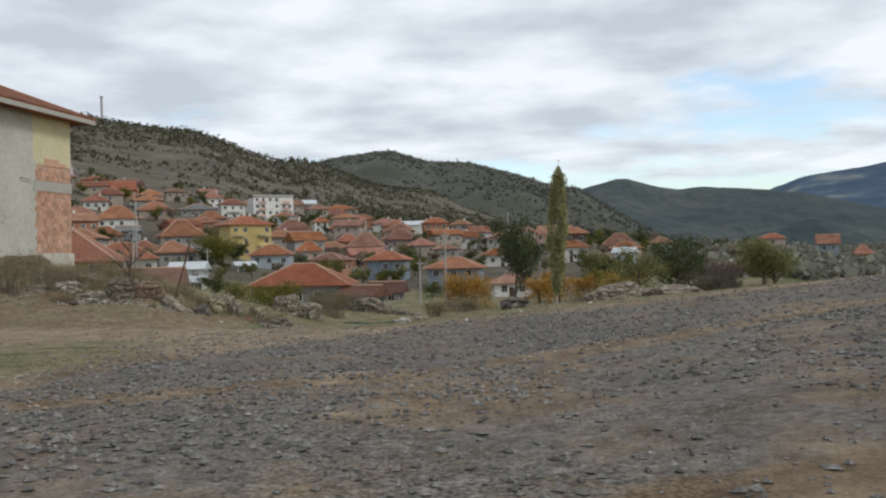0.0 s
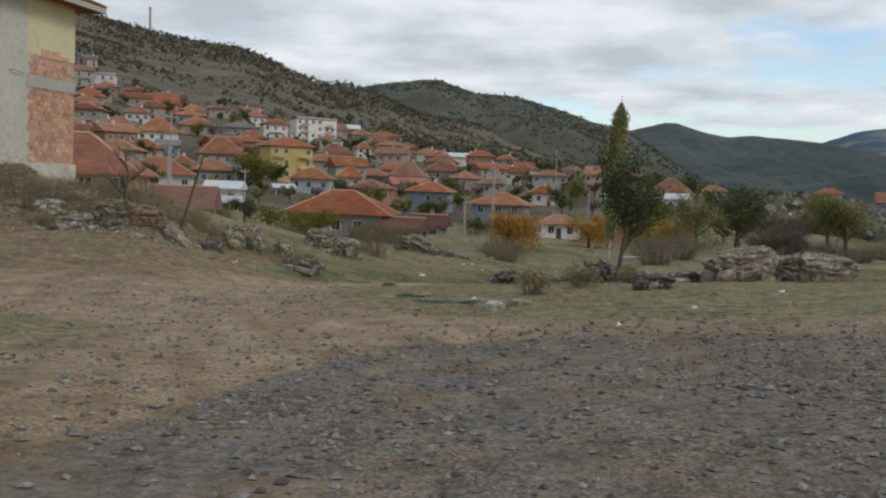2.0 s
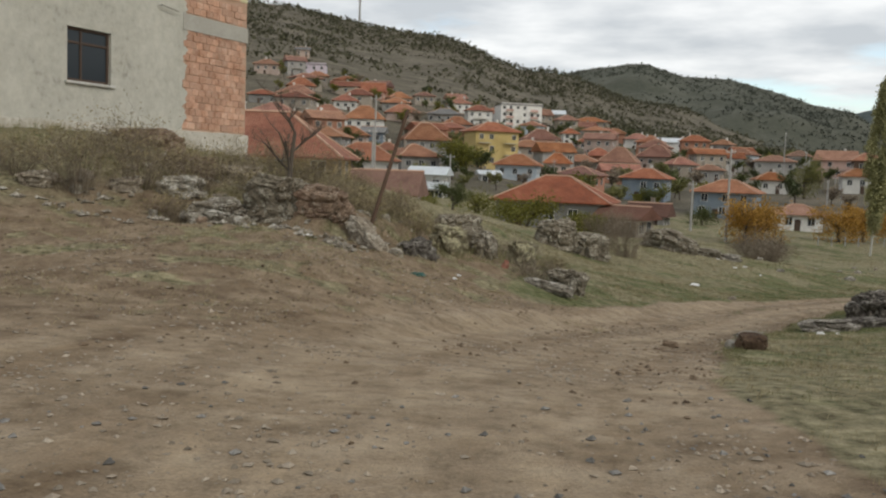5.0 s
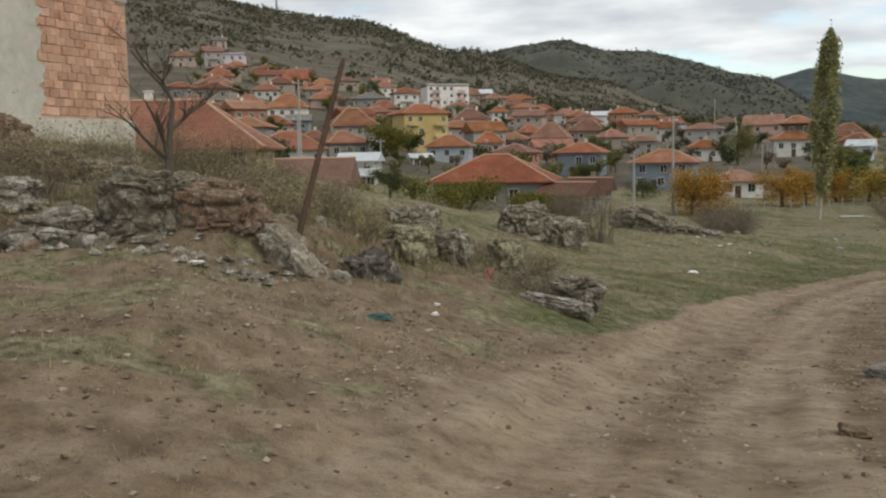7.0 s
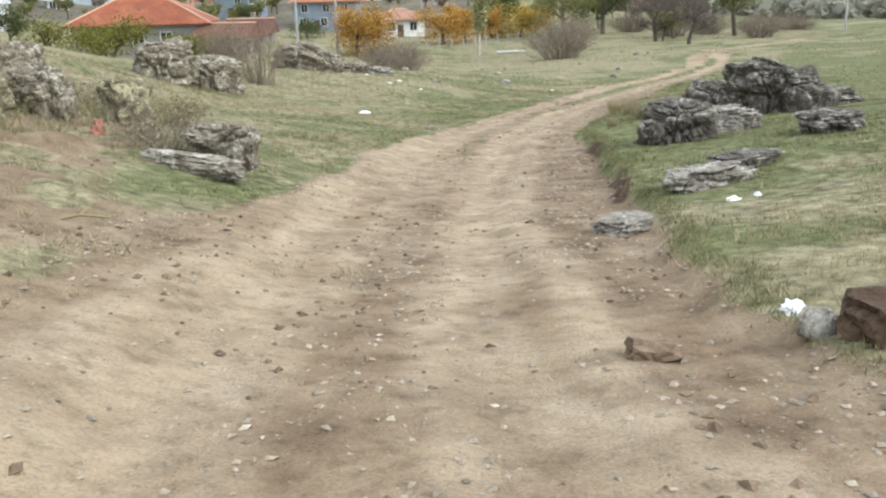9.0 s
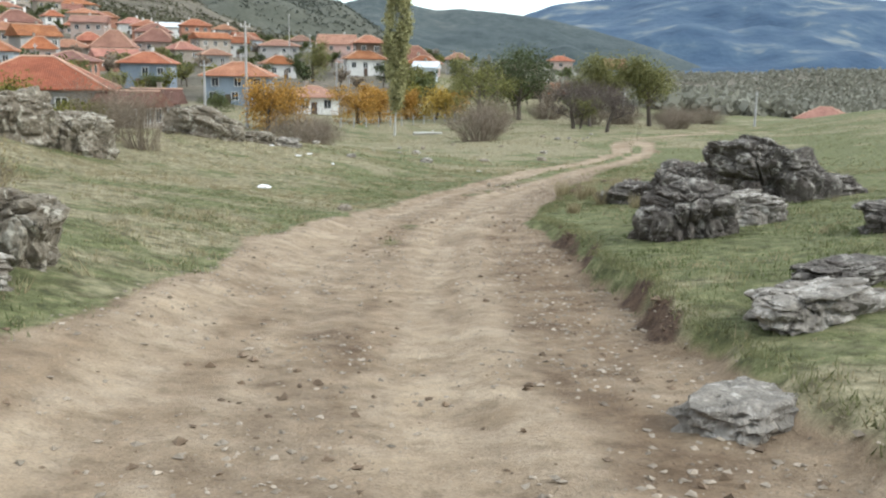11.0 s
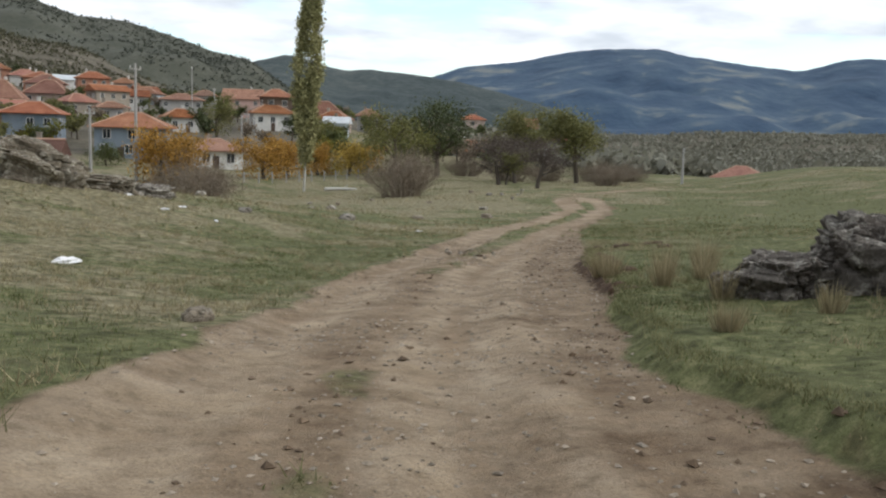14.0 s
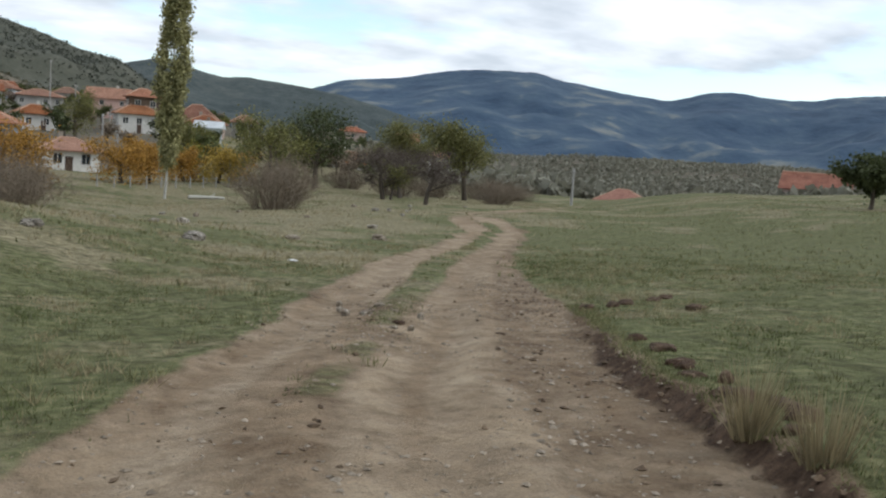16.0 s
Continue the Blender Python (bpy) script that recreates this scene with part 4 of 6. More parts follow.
    house.matrix_world = Matrix.Translation((x, y, base)) @ Matrix.Rotation(radians(yaw), 4, "Z")
    what = ("apartment block" if storeys > 2 else "two-storey village house" if storeys == 2 else "low village house")
    tagged(house, "%s %s with a %s roof" % (WALL_WORDS[wall], what, ROOF_WORDS[roof]), "house", "village houses")


village_house(-19.1, 128.2, 12.5, 9.6, -2.5, 2.9, -1.3, 1, "grey", "orange", "hip")
village_house(-38.6, 86.8, 15.6, 8.8, 1.3, 3.5, 12.4, 1, "ochre", "orange", "hip")
village_house(-61.5, 179.2, 12.5, 9.6, 1.7, 3.2, 16.3, 1, "white", "orange", "hip")
village_house(-33.4, 102.7, 8.6, 6.5, -1.8, 2.2, 8.0, 1, "stone", "brown", "gable")
village_house(-42.6, 156.5, 5.0, 3.7, -0.2, 1.2, 1.5, 1, "white", "metal", "gable")
village_house(-41.2, 154.6, 2.7, 1.9, -2.3, 1.0, 11.8, 1, "white", "metal", "gable")
village_house(-44.1, 207.3, 3.7, 2.7, -0.1, 0.8, 25.1, 1, "white", "metal", "gable")
village_house(-65.5, 233.8, 10.1, 7.7, 7.2, 4.1, 25.4, 2, "grey", "orange", "hip")
village_house(-53.3, 252.3, 11.4, 9.0, 10.4, 2.4, 32, 3, "yellow", "orange", "hip")
village_house(-42.1, 230.4, 9.4, 7.2, 2.1, 2.5, 1.0, 1, "paleblue", "orange", "hip")
village_house(-35.7, 249.0, 6.2, 4.6, 3.0, 2.5, 8.7, 1, "pinkgrey", "orange", "hip")
village_house(-33.1, 278.2, 9.2, 7.0, 3.9, 1.9, -1.1, 1, "stone", "orange", "hip")
village_house(-22.1, 270.3, 9.1, 6.9, 4.0, 4.0, -6.8, 1, "grey", "orange", "hip")
village_house(-12.1, 207.0, 8.3, 6.3, 0.3, 1.9, -10.7, 1, "bluegrey", "orange", "hip")
village_house(2.5, 185.3, 9.9, 7.5, -1.5, 2.1, -12.2, 2, "bluegrey", "orange", "hip")
village_house(12.4, 172.6, 6.7, 5.0, -4.3, 1.5, 6.6, 1, "white", "orange", "hip")
village_house(14.3, 247.3, 6.9, 5.2, 0.8, 1.8, 5.3, 1, "white", "orange", "hip")
village_house(33.8, 248.7, 8.6, 6.5, 2.3, 2.1, -0.2, 1, "white", "orange", "hip")
village_house(35.2, 250.6, 6.3, 4.7, 6.0, 1.7, -0.7, 1, "brown", "orange", "hip")
village_house(38.0, 317.0, 10.4, 7.9, 7.2, 2.9, -18.3, 2, "pink", "orange", "gable")
village_house(32.5, 364.3, 7.1, 5.3, 9.3, 1.9, -12.6, 1, "grey", "orangedark", "hip")
village_house(20.7, 318.9, 11.4, 8.7, 6.4, 1.8, -1.1, 1, "grey", "orange", "hip")
village_house(8.3, 321.6, 6.5, 4.9, 7.0, 2.0, 4.7, 1, "white", "orange", "gable")
village_house(0.8, 330.6, 8.5, 6.4, 6.8, 3.2, 10.1, 2, "pinkgrey", "orange", "hip")
village_house(0.9, 274.4, 6.5, 4.8, 2.8, 1.4, 10.6, 1, "grey", "orangedark", "hip")
village_house(-13.5, 306.5, 10.2, 7.8, 6.4, 3.6, -11.7, 2, "pinkgrey", "orange", "hip")
village_house(-12.3, 395.1, 10.6, 8.1, 13.9, 1.8, 4.3, 1, "white", "metal", "gable")
village_house(-24.9, 402.5, 10.4, 7.9, 15.0, 2.3, 8.3, 1, "white", "orange", "hip")
village_house(51.7, 273.4, 8.8, 6.6, 2.9, 3.3, -12.8, 1, "pinkgrey", "orange", "hip")
village_house(47.2, 242.4, 4.7, 3.5, 0.6, 1.4, -24.0, 1, "paleblue", "metal", "gable")
village_house(66.5, 284.6, 5.9, 4.4, 3.1, 1.8, -16.7, 2, "grey", "orange", "hip")
village_house(51.2, 261.4, 7.3, 5.5, 1.7, 1.9, -26.8, 1, "pinkgrey", "orange", "hip")
village_house(-70.5, 383.4, 16.1, 12.4, 26.1, 1.1, 24.0, 4, "white", "grey", "flat")
village_house(-80.2, 356.3, 9.1, 6.9, 22.1, 2.1, 24.3, 2, "white", "orange", "hip")
village_house(-63.5, 434.9, 9.0, 6.8, 26.1, 2.0, 9.5, 1, "grey", "metal", "gable")
village_house(-48.7, 446.1, 16.7, 12.9, 23.7, 2.3, -0.6, 2, "stone", "orange", "hip")
village_house(-44.8, 343.9, 5.0, 3.7, 14.2, 1.8, 20.0, 2, "white", "orange", "hip")
village_house(-37.3, 345.2, 9.3, 7.1, 11.5, 2.5, 7.8, 1, "pinkgrey", "orange", "hip")
village_house(-37.1, 392.3, 9.5, 7.2, 16.6, 2.2, 17.0, 1, "pinkgrey", "orange", "hip")
village_house(-48.5, 301.7, 10.3, 7.9, 10.4, 3.2, 19.8, 3, "pink", "orange", "hip")
village_house(-77.9, 314.8, 8.9, 6.7, 14.9, 2.7, 14.1, 1, "grey", "orange", "hip")
village_house(-88.5, 339.5, 11.6, 8.8, 19.5, 2.2, 11.9, 1, "grey", "grey", "hip")
village_house(-98.7, 321.7, 10.9, 8.3, 18.7, 3.0, 20.4, 1, "pinkgrey", "orange", "hip")
village_house(-95.4, 274.8, 11.1, 8.4, 13.9, 3.9, 17.4, 1, "white", "orange", "hip")
village_house(-85.1, 253.4, 5.6, 4.1, 9.5, 1.5, 8.1, 1, "bluegrey", "grey", "gable")
village_house(-88.2, 244.2, 8.6, 6.5, 8.3, 2.3, 14.2, 1, "pinkgrey", "orange", "hip")
village_house(-103.4, 256.8, 8.9, 6.7, 12.6, 2.3, 32.6, 1, "grey", "grey", "hip")
village_house(-113.3, 253.0, 10.3, 7.9, 14.3, 2.5, 10.4, 1, "ochre", "orange", "hip")
village_house(-124.0, 292.3, 11.3, 8.6, 22.0, 3.0, 9.2, 2, "white", "orange", "hip")
village_house(-135.8, 321.8, 8.8, 6.7, 27.2, 3.0, 27.5, 1, "pinkgrey", "orange", "hip")
village_house(-158.5, 388.2, 9.8, 7.5, 41.7, 1.2, 15.7, 2, "lilac", "grey", "flat")
village_house(-194.8, 459.4, 6.6, 5.0, 56.9, 1.7, 24.5, 1, "pinkgrey", "grey", "gable")
village_house(-116.9, 315.6, 7.7, 5.8, 21.9, 2.1, 19.9, 1, "white", "orange", "hip")
village_house(-128.4, 375.2, 10.0, 7.6, 29.9, 3.8, 14.1, 1, "brick", "orange", "gable")
village_house(-112.8, 361.9, 7.9, 6.0, 26.6, 2.4, 33.4, 1, "pinkgrey", "orange", "hip")
village_house(-167.2, 361.0, 9.0, 7.0, 38.7, 2.2, 15.8, 1, "pinkgrey", "orangedark", "hip")
village_house(-132.4, 284.9, 8.1, 6.1, 21.2, 1.6, 23.0, 1, "grey", "orange", "hip")
village_house(-109.3, 280.7, 8.5, 6.4, 16.0, 2.3, 12.4, 1, "ochre", "orange", "hip")
village_house(-69.6, 217.6, 4.9, 3.6, 4.3, 1.7, 22.4, 1, "grey", "orangedark", "hip")
village_house(117.2, 193.4, 9.4, 7.2, -8.1, 2.3, -45.0, 1, "white", "orange", "hip")
village_house(154.7, 178.9, 12.1, 9.2, -3.3, 3.4, -54.3, 1, "pinkgrey", "orange", "gable")
village_house(142.4, 345.7, 7.1, 5.3, 1.8, 3.5, -17.6, 2, "bluegrey", "orange", "gable")
village_house(67.0, 213.7, 5.6, 4.2, -4.3, 2.1, -27.8, 1, "white", "orange", "gable")
village_house(125.1, 354.7, 9.0, 6.8, 4.4, 1.8, -20.4, 1, "pinkgrey", "orange", "hip")
village_house(153.2, 341.0, 5.6, 4.2, -2.1, 3.1, -14.6, 1, "ochre", "orange", "hip")
village_house(-10.6, 122.4, 4.6, 4.2, -3.9, 1.3, -24, 1, "stone", "brown", "gable")
village_house(-9.2, 151.9, 4.9, 3.6, -4.7, 1.7, -12.6, 1, "grey", "brown", "gable")


# ---- rocks and boulders ----
rock_count = 0
ROCK_WORDS = {"dark": "dark grey lichen-spotted boulder", "grey": "grey weathered limestone boulder", "light": "pale broken rock slab", "lichen": "boulder blotched with yellow lichen",
              "red": "reddish eroded rock outcrop", "tan": "tan flat-topped rock", "pale": "flat grey rock half sunk", "white": "small white limestone block", "brown": "brown earthy rock"}


def rock(x, y, w, h, kind, depth=.8, lift=0.0, strata=0, yaw=None, tilt=0.0, detail=0):
    """A cracked, pitted boulder sunk into the turf; strata: how many bedding ledges break its sides."""
    global rock_count
    rock_count += 1
    bm = bmesh.new()
    bmesh.ops.create_icosphere(bm, subdivisions=detail or (5 if w > .75 else 4 if w > .4 else 3), radius=1.0)
    off = Vector((rock_count * 7.31, rock_count * 3.17, rock_count * 1.93))
    rng = random.Random(rock_count)
    shelf = [rng.uniform(-.09, .07) for _ in range(strata + 4)]
    for v in bm.verts:
        p = v.co.copy()
        q = Vector([math.copysign(abs(c) ** .68, c) for c in p])
        big = noise.noise(p * 1.1 + off) * .3 + noise.noise(p * 2.3 + off) * .2
        dist = noise.voronoi(p * 2.1 + off * 1.3)[0]
        crack = min(1.0, (dist[1] - dist[0]) / .16)
        facet = (dist[0] - .45) * -.16
        fine = noise.voronoi(p * 5.0 + off)[0]
        pit = noise.fractal(p * 6.5 + off, 1.0, 2.1, 4)
        k = 1 + big + facet - .13 * (1 - crack) - .05 * (1 - min(1.0, (fine[1] - fine[0]) / .2)) + pit * .075
        q = Vector((q.x * k, q.y * k, q.z * (1 + big * .8 + pit * .06 - .1 * (1 - crack))))
        if strata:
            s = (q.z * .5 + .5) * strata + noise.noise(p * 1.3 + off) * .5
            i = max(0, min(strata + 2, int(s + 1)))
            e = s - math.floor(s)
            ledge = 1 + shelf[i] + noise.noise(Vector((p.x * 2, p.y * 2, i * 3.7)) + off) * .1 - .07 * max(0.0, 1 - e / .25)
            q.x, q.y = q.x * ledge, q.y * ledge
        v.co = Vector((q.x * w * .52, q.y * w * .52 * depth, q.z * h * .7 + h * .24))
    me = bpy.data.meshes.new("boulder")
    bm.to_mesh(me)
    bm.free()
    me.materials.append(ROCKS[kind])
    me.polygons.foreach_set("use_smooth", np.full(len(me.polygons), w < .4))
    ob = new("boulder" if w > .5 else "stone", me)
    turn = rng.uniform(0, 6.28) * .12 + (0 if rng.random() < .5 else .3)
    ob.matrix_world = Matrix.Translation((x, y, ground_z(x, y) + lift)) @ Matrix.Rotation(turn if yaw is None else radians(yaw), 4, "Z") @ Matrix.Rotation(radians(tilt), 4, "Y")
    return tagged(ob, ROCK_WORDS[kind] + (" on the grass" if y > 34 or x > -3 else " on the bare slope"), "rock", "boulders and outcrops")


# the broken ledge between the yard and the terrace
rock(-12.75, 33.9, 1.5, .5, "light", .6, -.05, 5, 5)
rock(-11.65, 34.15, 1.25, .66, "grey", .6, -.05, 6, -4)
rock(-10.75, 34.2, 1.05, .56, "red", .6, -.05, 3, 8)
rock(-9.95, 34.0, .75, .3, "tan", .5, .16, 3, -35, 28)
rock(-9.55, 33.65, .62, .26, "tan", .55, .02, 3, -40, 34)
rock(-9.12, 35.0, .62, .42, "dark", .8, 0, 3)
rock(-13.9, 34.5, 1.0, .4, "light", .6, 0, 4)
rock(-14.9, 34.2, .7, .28, "tan", .7, 0, 3)
rock(-16.02, 32.99, .62, .28, "tan", .8, 0, 3)
# boulders in the turf past the ledge
rock(-9.38, 38.05, .84, .58, "lichen", .85, -.02, 0)
rock(-8.88, 39.3, .86, .62, "grey", .9, 0, 2, -20)
rock(-10.75, 44.6, 1.7, .85, "grey", .7, 0, 3)
rock(-8.0, 40.1, .72, .7, "lichen", .9, 0, 2)
rock(-6.68, 38.35, .86, .5, "grey", .8, .02, 3, -15)
rock(-6.95, 37.35, 1.1, .2, "light", .4, 0, 3, -22, 6)
rock(-8.85, 52.9, 1.6, 1.05, "grey", .8, 0, 3)
rock(-7.7, 53.4, 1.3, .95, "grey", .8, -.05, 2)
rock(-4.9, 62.8, 2.3, .98, "grey", .7, -.05, 2, -12, 14)
rock(-3.3, 63.4, 1.6, .4, "grey", .6, 0, 4, -10, 6)
rock(-2.2, 64.2, 1.3, .28, "pale", .6, 0, 4)
# upper terrace below the house
rock(-15.58, 37.57, 1.4, .55, "red", .6, -.22, 6)
rock(-14.4, 38.0, 1.1, .5, "tan", .7, 0, 4)
rock(-12.9, 37.6, .9, .6, "light", .7, 0, 3)
rock(-16.9, 38.2, 1.5, .6, "red", .6, -.22, 6)
rock(-18.0, 39.0, 1.3, .55, "red", .6, -.22, 6)
rock(-13.36, 39.63, .95, .42, "dark", .8, 0, 3)
# low rocks round the young oak
rock(3.81, 30.46, .7, .3, "grey", .8, 0, 2)
rock(5.9, 32.3, 1.9, 1.0, "tan", .7, 0, 2, 0, -14)
rock(8.1, 33.2, 2.0, .8, "tan", .6, 0, 2, 5)
rock(4.73, 33.18, .79, .34, "dark", .8, 0, 2)
rock(1.64, 21.78, .62, .25, "dark")
rock(-3.52, 30.74, .21, .1, "light")
# the dark outcrop beside the track
rock(.0, 40.35, 1.02, .6, "dark", .85, .03, 0, 20, 0, 6)
rock(1.0, 41.1, 1.15, .44, "pale", .8, 0, 0, -10, 0, 6)
rock(4.2, 45.2, 1.9, 1.15, "dark", .9, -.05, 2, 15, 0, 6)
rock(5.6, 45.5, 1.2, .42, "dark", .8, 0, 2)
rock(4.4, 47.8, .9, .45, "dark", .8, -.1, 3)
rock(2.62, 46.9, 1.05, .52, "dark", 1.0, -.1, 0, None, 0, 6)
rock(3.5, 46.7, 1.2, .9, "dark", .9, -.1, 0, None, 0, 6)
rock(1.6, 38.9, .95, .3, "dark", .8, 0, 4)
rock(-1.6, 36.0, 1.0, .22, "pale", .55, 0, 2)
rock(-.8, 36.7, .9, .16, "dark", .5, 0, 4)
rock(.75, 34.9, .95, .36, "dark", .8, 0, 3)
rock(-2.95, 34.6, .75, .2, "pale", .6, -.05, 4)
rock(-3.3, 30.5, .4, .22, "brown")
rubble = random.Random(17)
for _ in range(30):
    rock(rubble.uniform(-16.2, -8.9), rubble.uniform(33.2, 36.2), rubble.uniform(.14, .4), rubble.uniform(.07, .18), rubble.choice(("light", "grey", "light", "red", "tan")), rubble.uniform(.5, .9))
rock(-.82, 19.2, .26, .11, "white", .6)
rock(-.5, 19.6, .34, .09, "tan", .6)
rock(-2.74, 47.26, .24, .12, "tan")


# ---- trees and bushes ----
def grow(rng, base, height, spread, levels, droop=0.0, straight=.75, girth=.045):
    """Branch segments of a tree and the places of its twig ends."""
    segs, tips = [], []

    def limb(p, direction, length, radius, level):
        steps = 4 if level == 0 else 3
        for i in range(steps):
            direction = (direction + Vector((rng.uniform(-1, 1), rng.uniform(-1, 1), rng.uniform(-.4, .6) - droop)) * (.10 if level == 0 else .24)).normalized()
            q = p + direction * (length / steps)
            r1 = radius * (1 - .5 * (i + 1) / steps)
            segs.append((tuple(p), tuple(q), radius * (1 - .5 * i / steps), r1))
            p = q
            if level < levels and (i > 0 or level > 0):
                for _ in range(2 if level == 0 else rng.choice((1, 2))):
                    a = rng.uniform(0, 2 * math.pi)
                    side = Vector((math.cos(a) * spread, math.sin(a) * spread, straight * rng.uniform(.3, 1.1)))
                    limb(p, (side + direction * .5).normalized(), length * rng.uniform(.42, .62), r1 * .62, level + 1)
            if level >= max(1, levels - 1):
                tips.append(tuple(p))
        tips.append(tuple(p))

    limb(Vector(base), Vector((0, 0, 1)), height * .62, height * girth, 0)
    return segs, np.array(tips)


def tree(name, x, y, height, width, leaf, leaves, size, label, seed, trunk_mat=None, lean=(0, 0), crown_from=.25, levels=3, clear=.0, sides=5, group="trees", columnar=False, category="tree"):
    rng = random.Random(seed)
    nrng = np.random.default_rng(seed)
    top = new(name)
    segs, tips = grow(rng, (0, 0, -.15), height, .35 if columnar else .85, levels, girth=.02 if columnar else .028)
    v, fcs = tubes(segs, sides)
    # fit the branches to the true spread of the crown
    sx = width * .5 / max(.2, np.percentile(np.hypot(tips[:, 0], tips[:, 1]), 92))
    sz = height * .97 / max(.2, tips[:, 2].max())
    fit = np.array((sx, sx, sz))
    if not columnar:
        fit[:2] = np.clip(fit[:2], .3, 2.2)
    v, tips = v * fit, tips * fit
    bend = lambda p: p + np.stack((lean[0] * p[:, 2], lean[1] * p[:, 2], p[:, 2] * 0), 1)
    part("trunk", mesh_from("trunk", bend(v), fcs, trunk_mat or BARK, True), None, top)
    if leaves:
        tips = tips[tips[:, 2] > height * crown_from]
        if columnar:
            zz = np.concatenate((nrng.uniform(crown_from, .97, 150), nrng.uniform(.93, 1.0, 7)))
            up = (zz - crown_from) / (1 - crown_from)
            rad = width * .44 * np.interp(up, (0, .12, .35, .7, .9, 1), (.3, .75, 1, .9, .55, .16)) * np.sqrt(nrng.uniform(.1, 1, len(zz))) * nrng.uniform(.7, 1.15, len(zz))
            aa = nrng.uniform(0, 6.28, len(zz))
            tips = np.stack((np.cos(aa) * rad, np.sin(aa) * rad, zz * height), 1)
        if crown_from < .1:
            # foliage down to the ground
            aa, rr, zz = nrng.uniform(0, 6.28, 160), width * .44 * np.sqrt(nrng.uniform(.15, 1, 160)), nrng.uniform(.06, .7, 160)
            low = np.stack((np.cos(aa) * rr, np.sin(aa) * rr, zz * height), 1)
            tips = np.concatenate((tips[nrng.integers(0, len(tips), 240)], low))
        pick = tips[nrng.integers(0, len(tips), leaves)]
        c = pick + nrng.normal(size=(leaves, 3)) * (width * .075, width * .075, width * (.16 if columnar else .06))
        c[:, 2] = np.maximum(c[:, 2], height * crown_from * .7)
        if columnar:
            c[:, :2] *= np.clip((1.06 - c[:, 2:] / height) / .1, .2, 1)
        lv, lf = leaf_cloud(nrng, bend(c), size)
        part("crown", mesh_from("crown", lv, lf, LEAF[leaf]), None, top)
    top.location = (x, y, ground_z(x, y))
    top.rotation_euler = (0, 0, rng.uniform(0, 6.28) if lean == (0, 0) else 0)
    return tagged(top, label, category, group)


def bush(x, y, height, width, leaf, label, seed, stems=60, leaves=500, size=.06, name="bush"):
    """A thicket of thin stems with small leaves or dry tips."""
    rng = np.random.default_rng(seed)
    a, lean = rng.uniform(0, 6.28, stems), rng.uniform(.05, 1.0, stems) ** .7
    foot = np.stack((np.cos(a), np.sin(a), a * 0), 1) * (rng.uniform(0, .22, stems) * width)[:, None]
    tip = np.stack((np.cos(a) * lean * width * .5, np.sin(a) * lean * width * .5, height * (1 - .45 * lean ** 2) * rng.uniform(.65, 1.05, stems)), 1)
    mid = (foot + tip) / 2 + rng.normal(size=(stems, 3)) * width * .05 + (0, 0, height * .08)
    thick = max(.004, width * .0032)
    segs = []
    ends = []
    for i in range(stems):
        segs += [(foot[i] - (0, 0, .1), mid[i], thick, thick * .7), (mid[i], tip[i], thick * .7, thick * .3)]
        for _ in range(4):
            s = mid[i] + (tip[i] - mid[i]) * rng.uniform(0, .9)
            e = s + rng.normal(size=3) * width * .1 + (0, 0, height * .1)
            segs.append((s, e, thick * .45, thick * .2))
            ends.append(e)
    v, fcs = tubes(segs, 3)
    top = new(name)
    part("thicket", mesh_from("thicket", v, fcs, LEAF["twig"]), None, top)
    ends = np.concatenate((np.array(ends), tip))
    c = ends[rng.integers(0, len(ends), leaves)] + rng.normal(size=(leaves, 3)) * width * .045
    c[:, 2] = np.maximum(c[:, 2], .02)
    lv, lf = leaf_cloud(rng, c, size, .4)
    part("foliage", mesh_from("foliage", lv, lf, LEAF[leaf]), None, top)
    top.location = (x, y, ground_z(x, y))
    return tagged(top, label, "bush", "bushes")


seeds = iter(range(100, 400))


def orange_plant(x, y, h, w):
    tree("autumn_tree", x, y, h, w * 1.35, "orange", 4200, .26, "small fruit tree with orange autumn leaves", next(seeds), crown_from=.02)


def yellow_plant(x, y, h, w):
    tree("autumn_tree", x, y, h, w * 1.35, "yellow", 4200, .26, "small tree with yellow autumn leaves", next(seeds), crown_from=.02)


def pale_plant(x, y, h, w):
    tree("willow_tree", x, y, h, w * 1.25, "pale", 6000, .27, "pale yellow-green tree with thin foliage", next(seeds), crown_from=.06)


def dark_plant(x, y, h, w):
    tree("oak_tree", x, y, h, w * 1.2, "dark", 7000, .29, "dark green tree with a dense ragged crown", next(seeds), crown_from=.11)


def green_plant(x, y, h, w):
    tree("green_tree", x, y, h, w * 1.05, "olive" if h > 5 else "green", int(2000 + 900 * h), .05 + .025 * h, "round green tree with a forked trunk", next(seeds), crown_from=.12)


def olive_plant(x, y, h, w):
    tree("green_tree", x, y, h, w, "olive", 1800, .2, "low olive-green tree turning yellow", next(seeds), crown_from=.1)


def bare_plant(x, y, h, w):
    tree("bare_tree", x, y, h, w * 1.3, "bare", 4000, .12, "nearly leafless brown tree with dense twigs", next(seeds), crown_from=.25, levels=4, sides=4)


def yellowgreen_plant(x, y, h, w):
    tree("walnut_tree", x, y, h, w * 1.05, "yellowgreen", 3800, .42, "rounded yellow-green tree among the houses", next(seeds), crown_from=.12)


def shrub_plant(x, y, h, w):
    tree("shrub", x, y, h, w * 1.05, "yellowgreen" if x < -10 else "green", 2600, .2, "bushy green shrub beside the houses", next(seeds), crown_from=.05, group="bushes", category="bush")


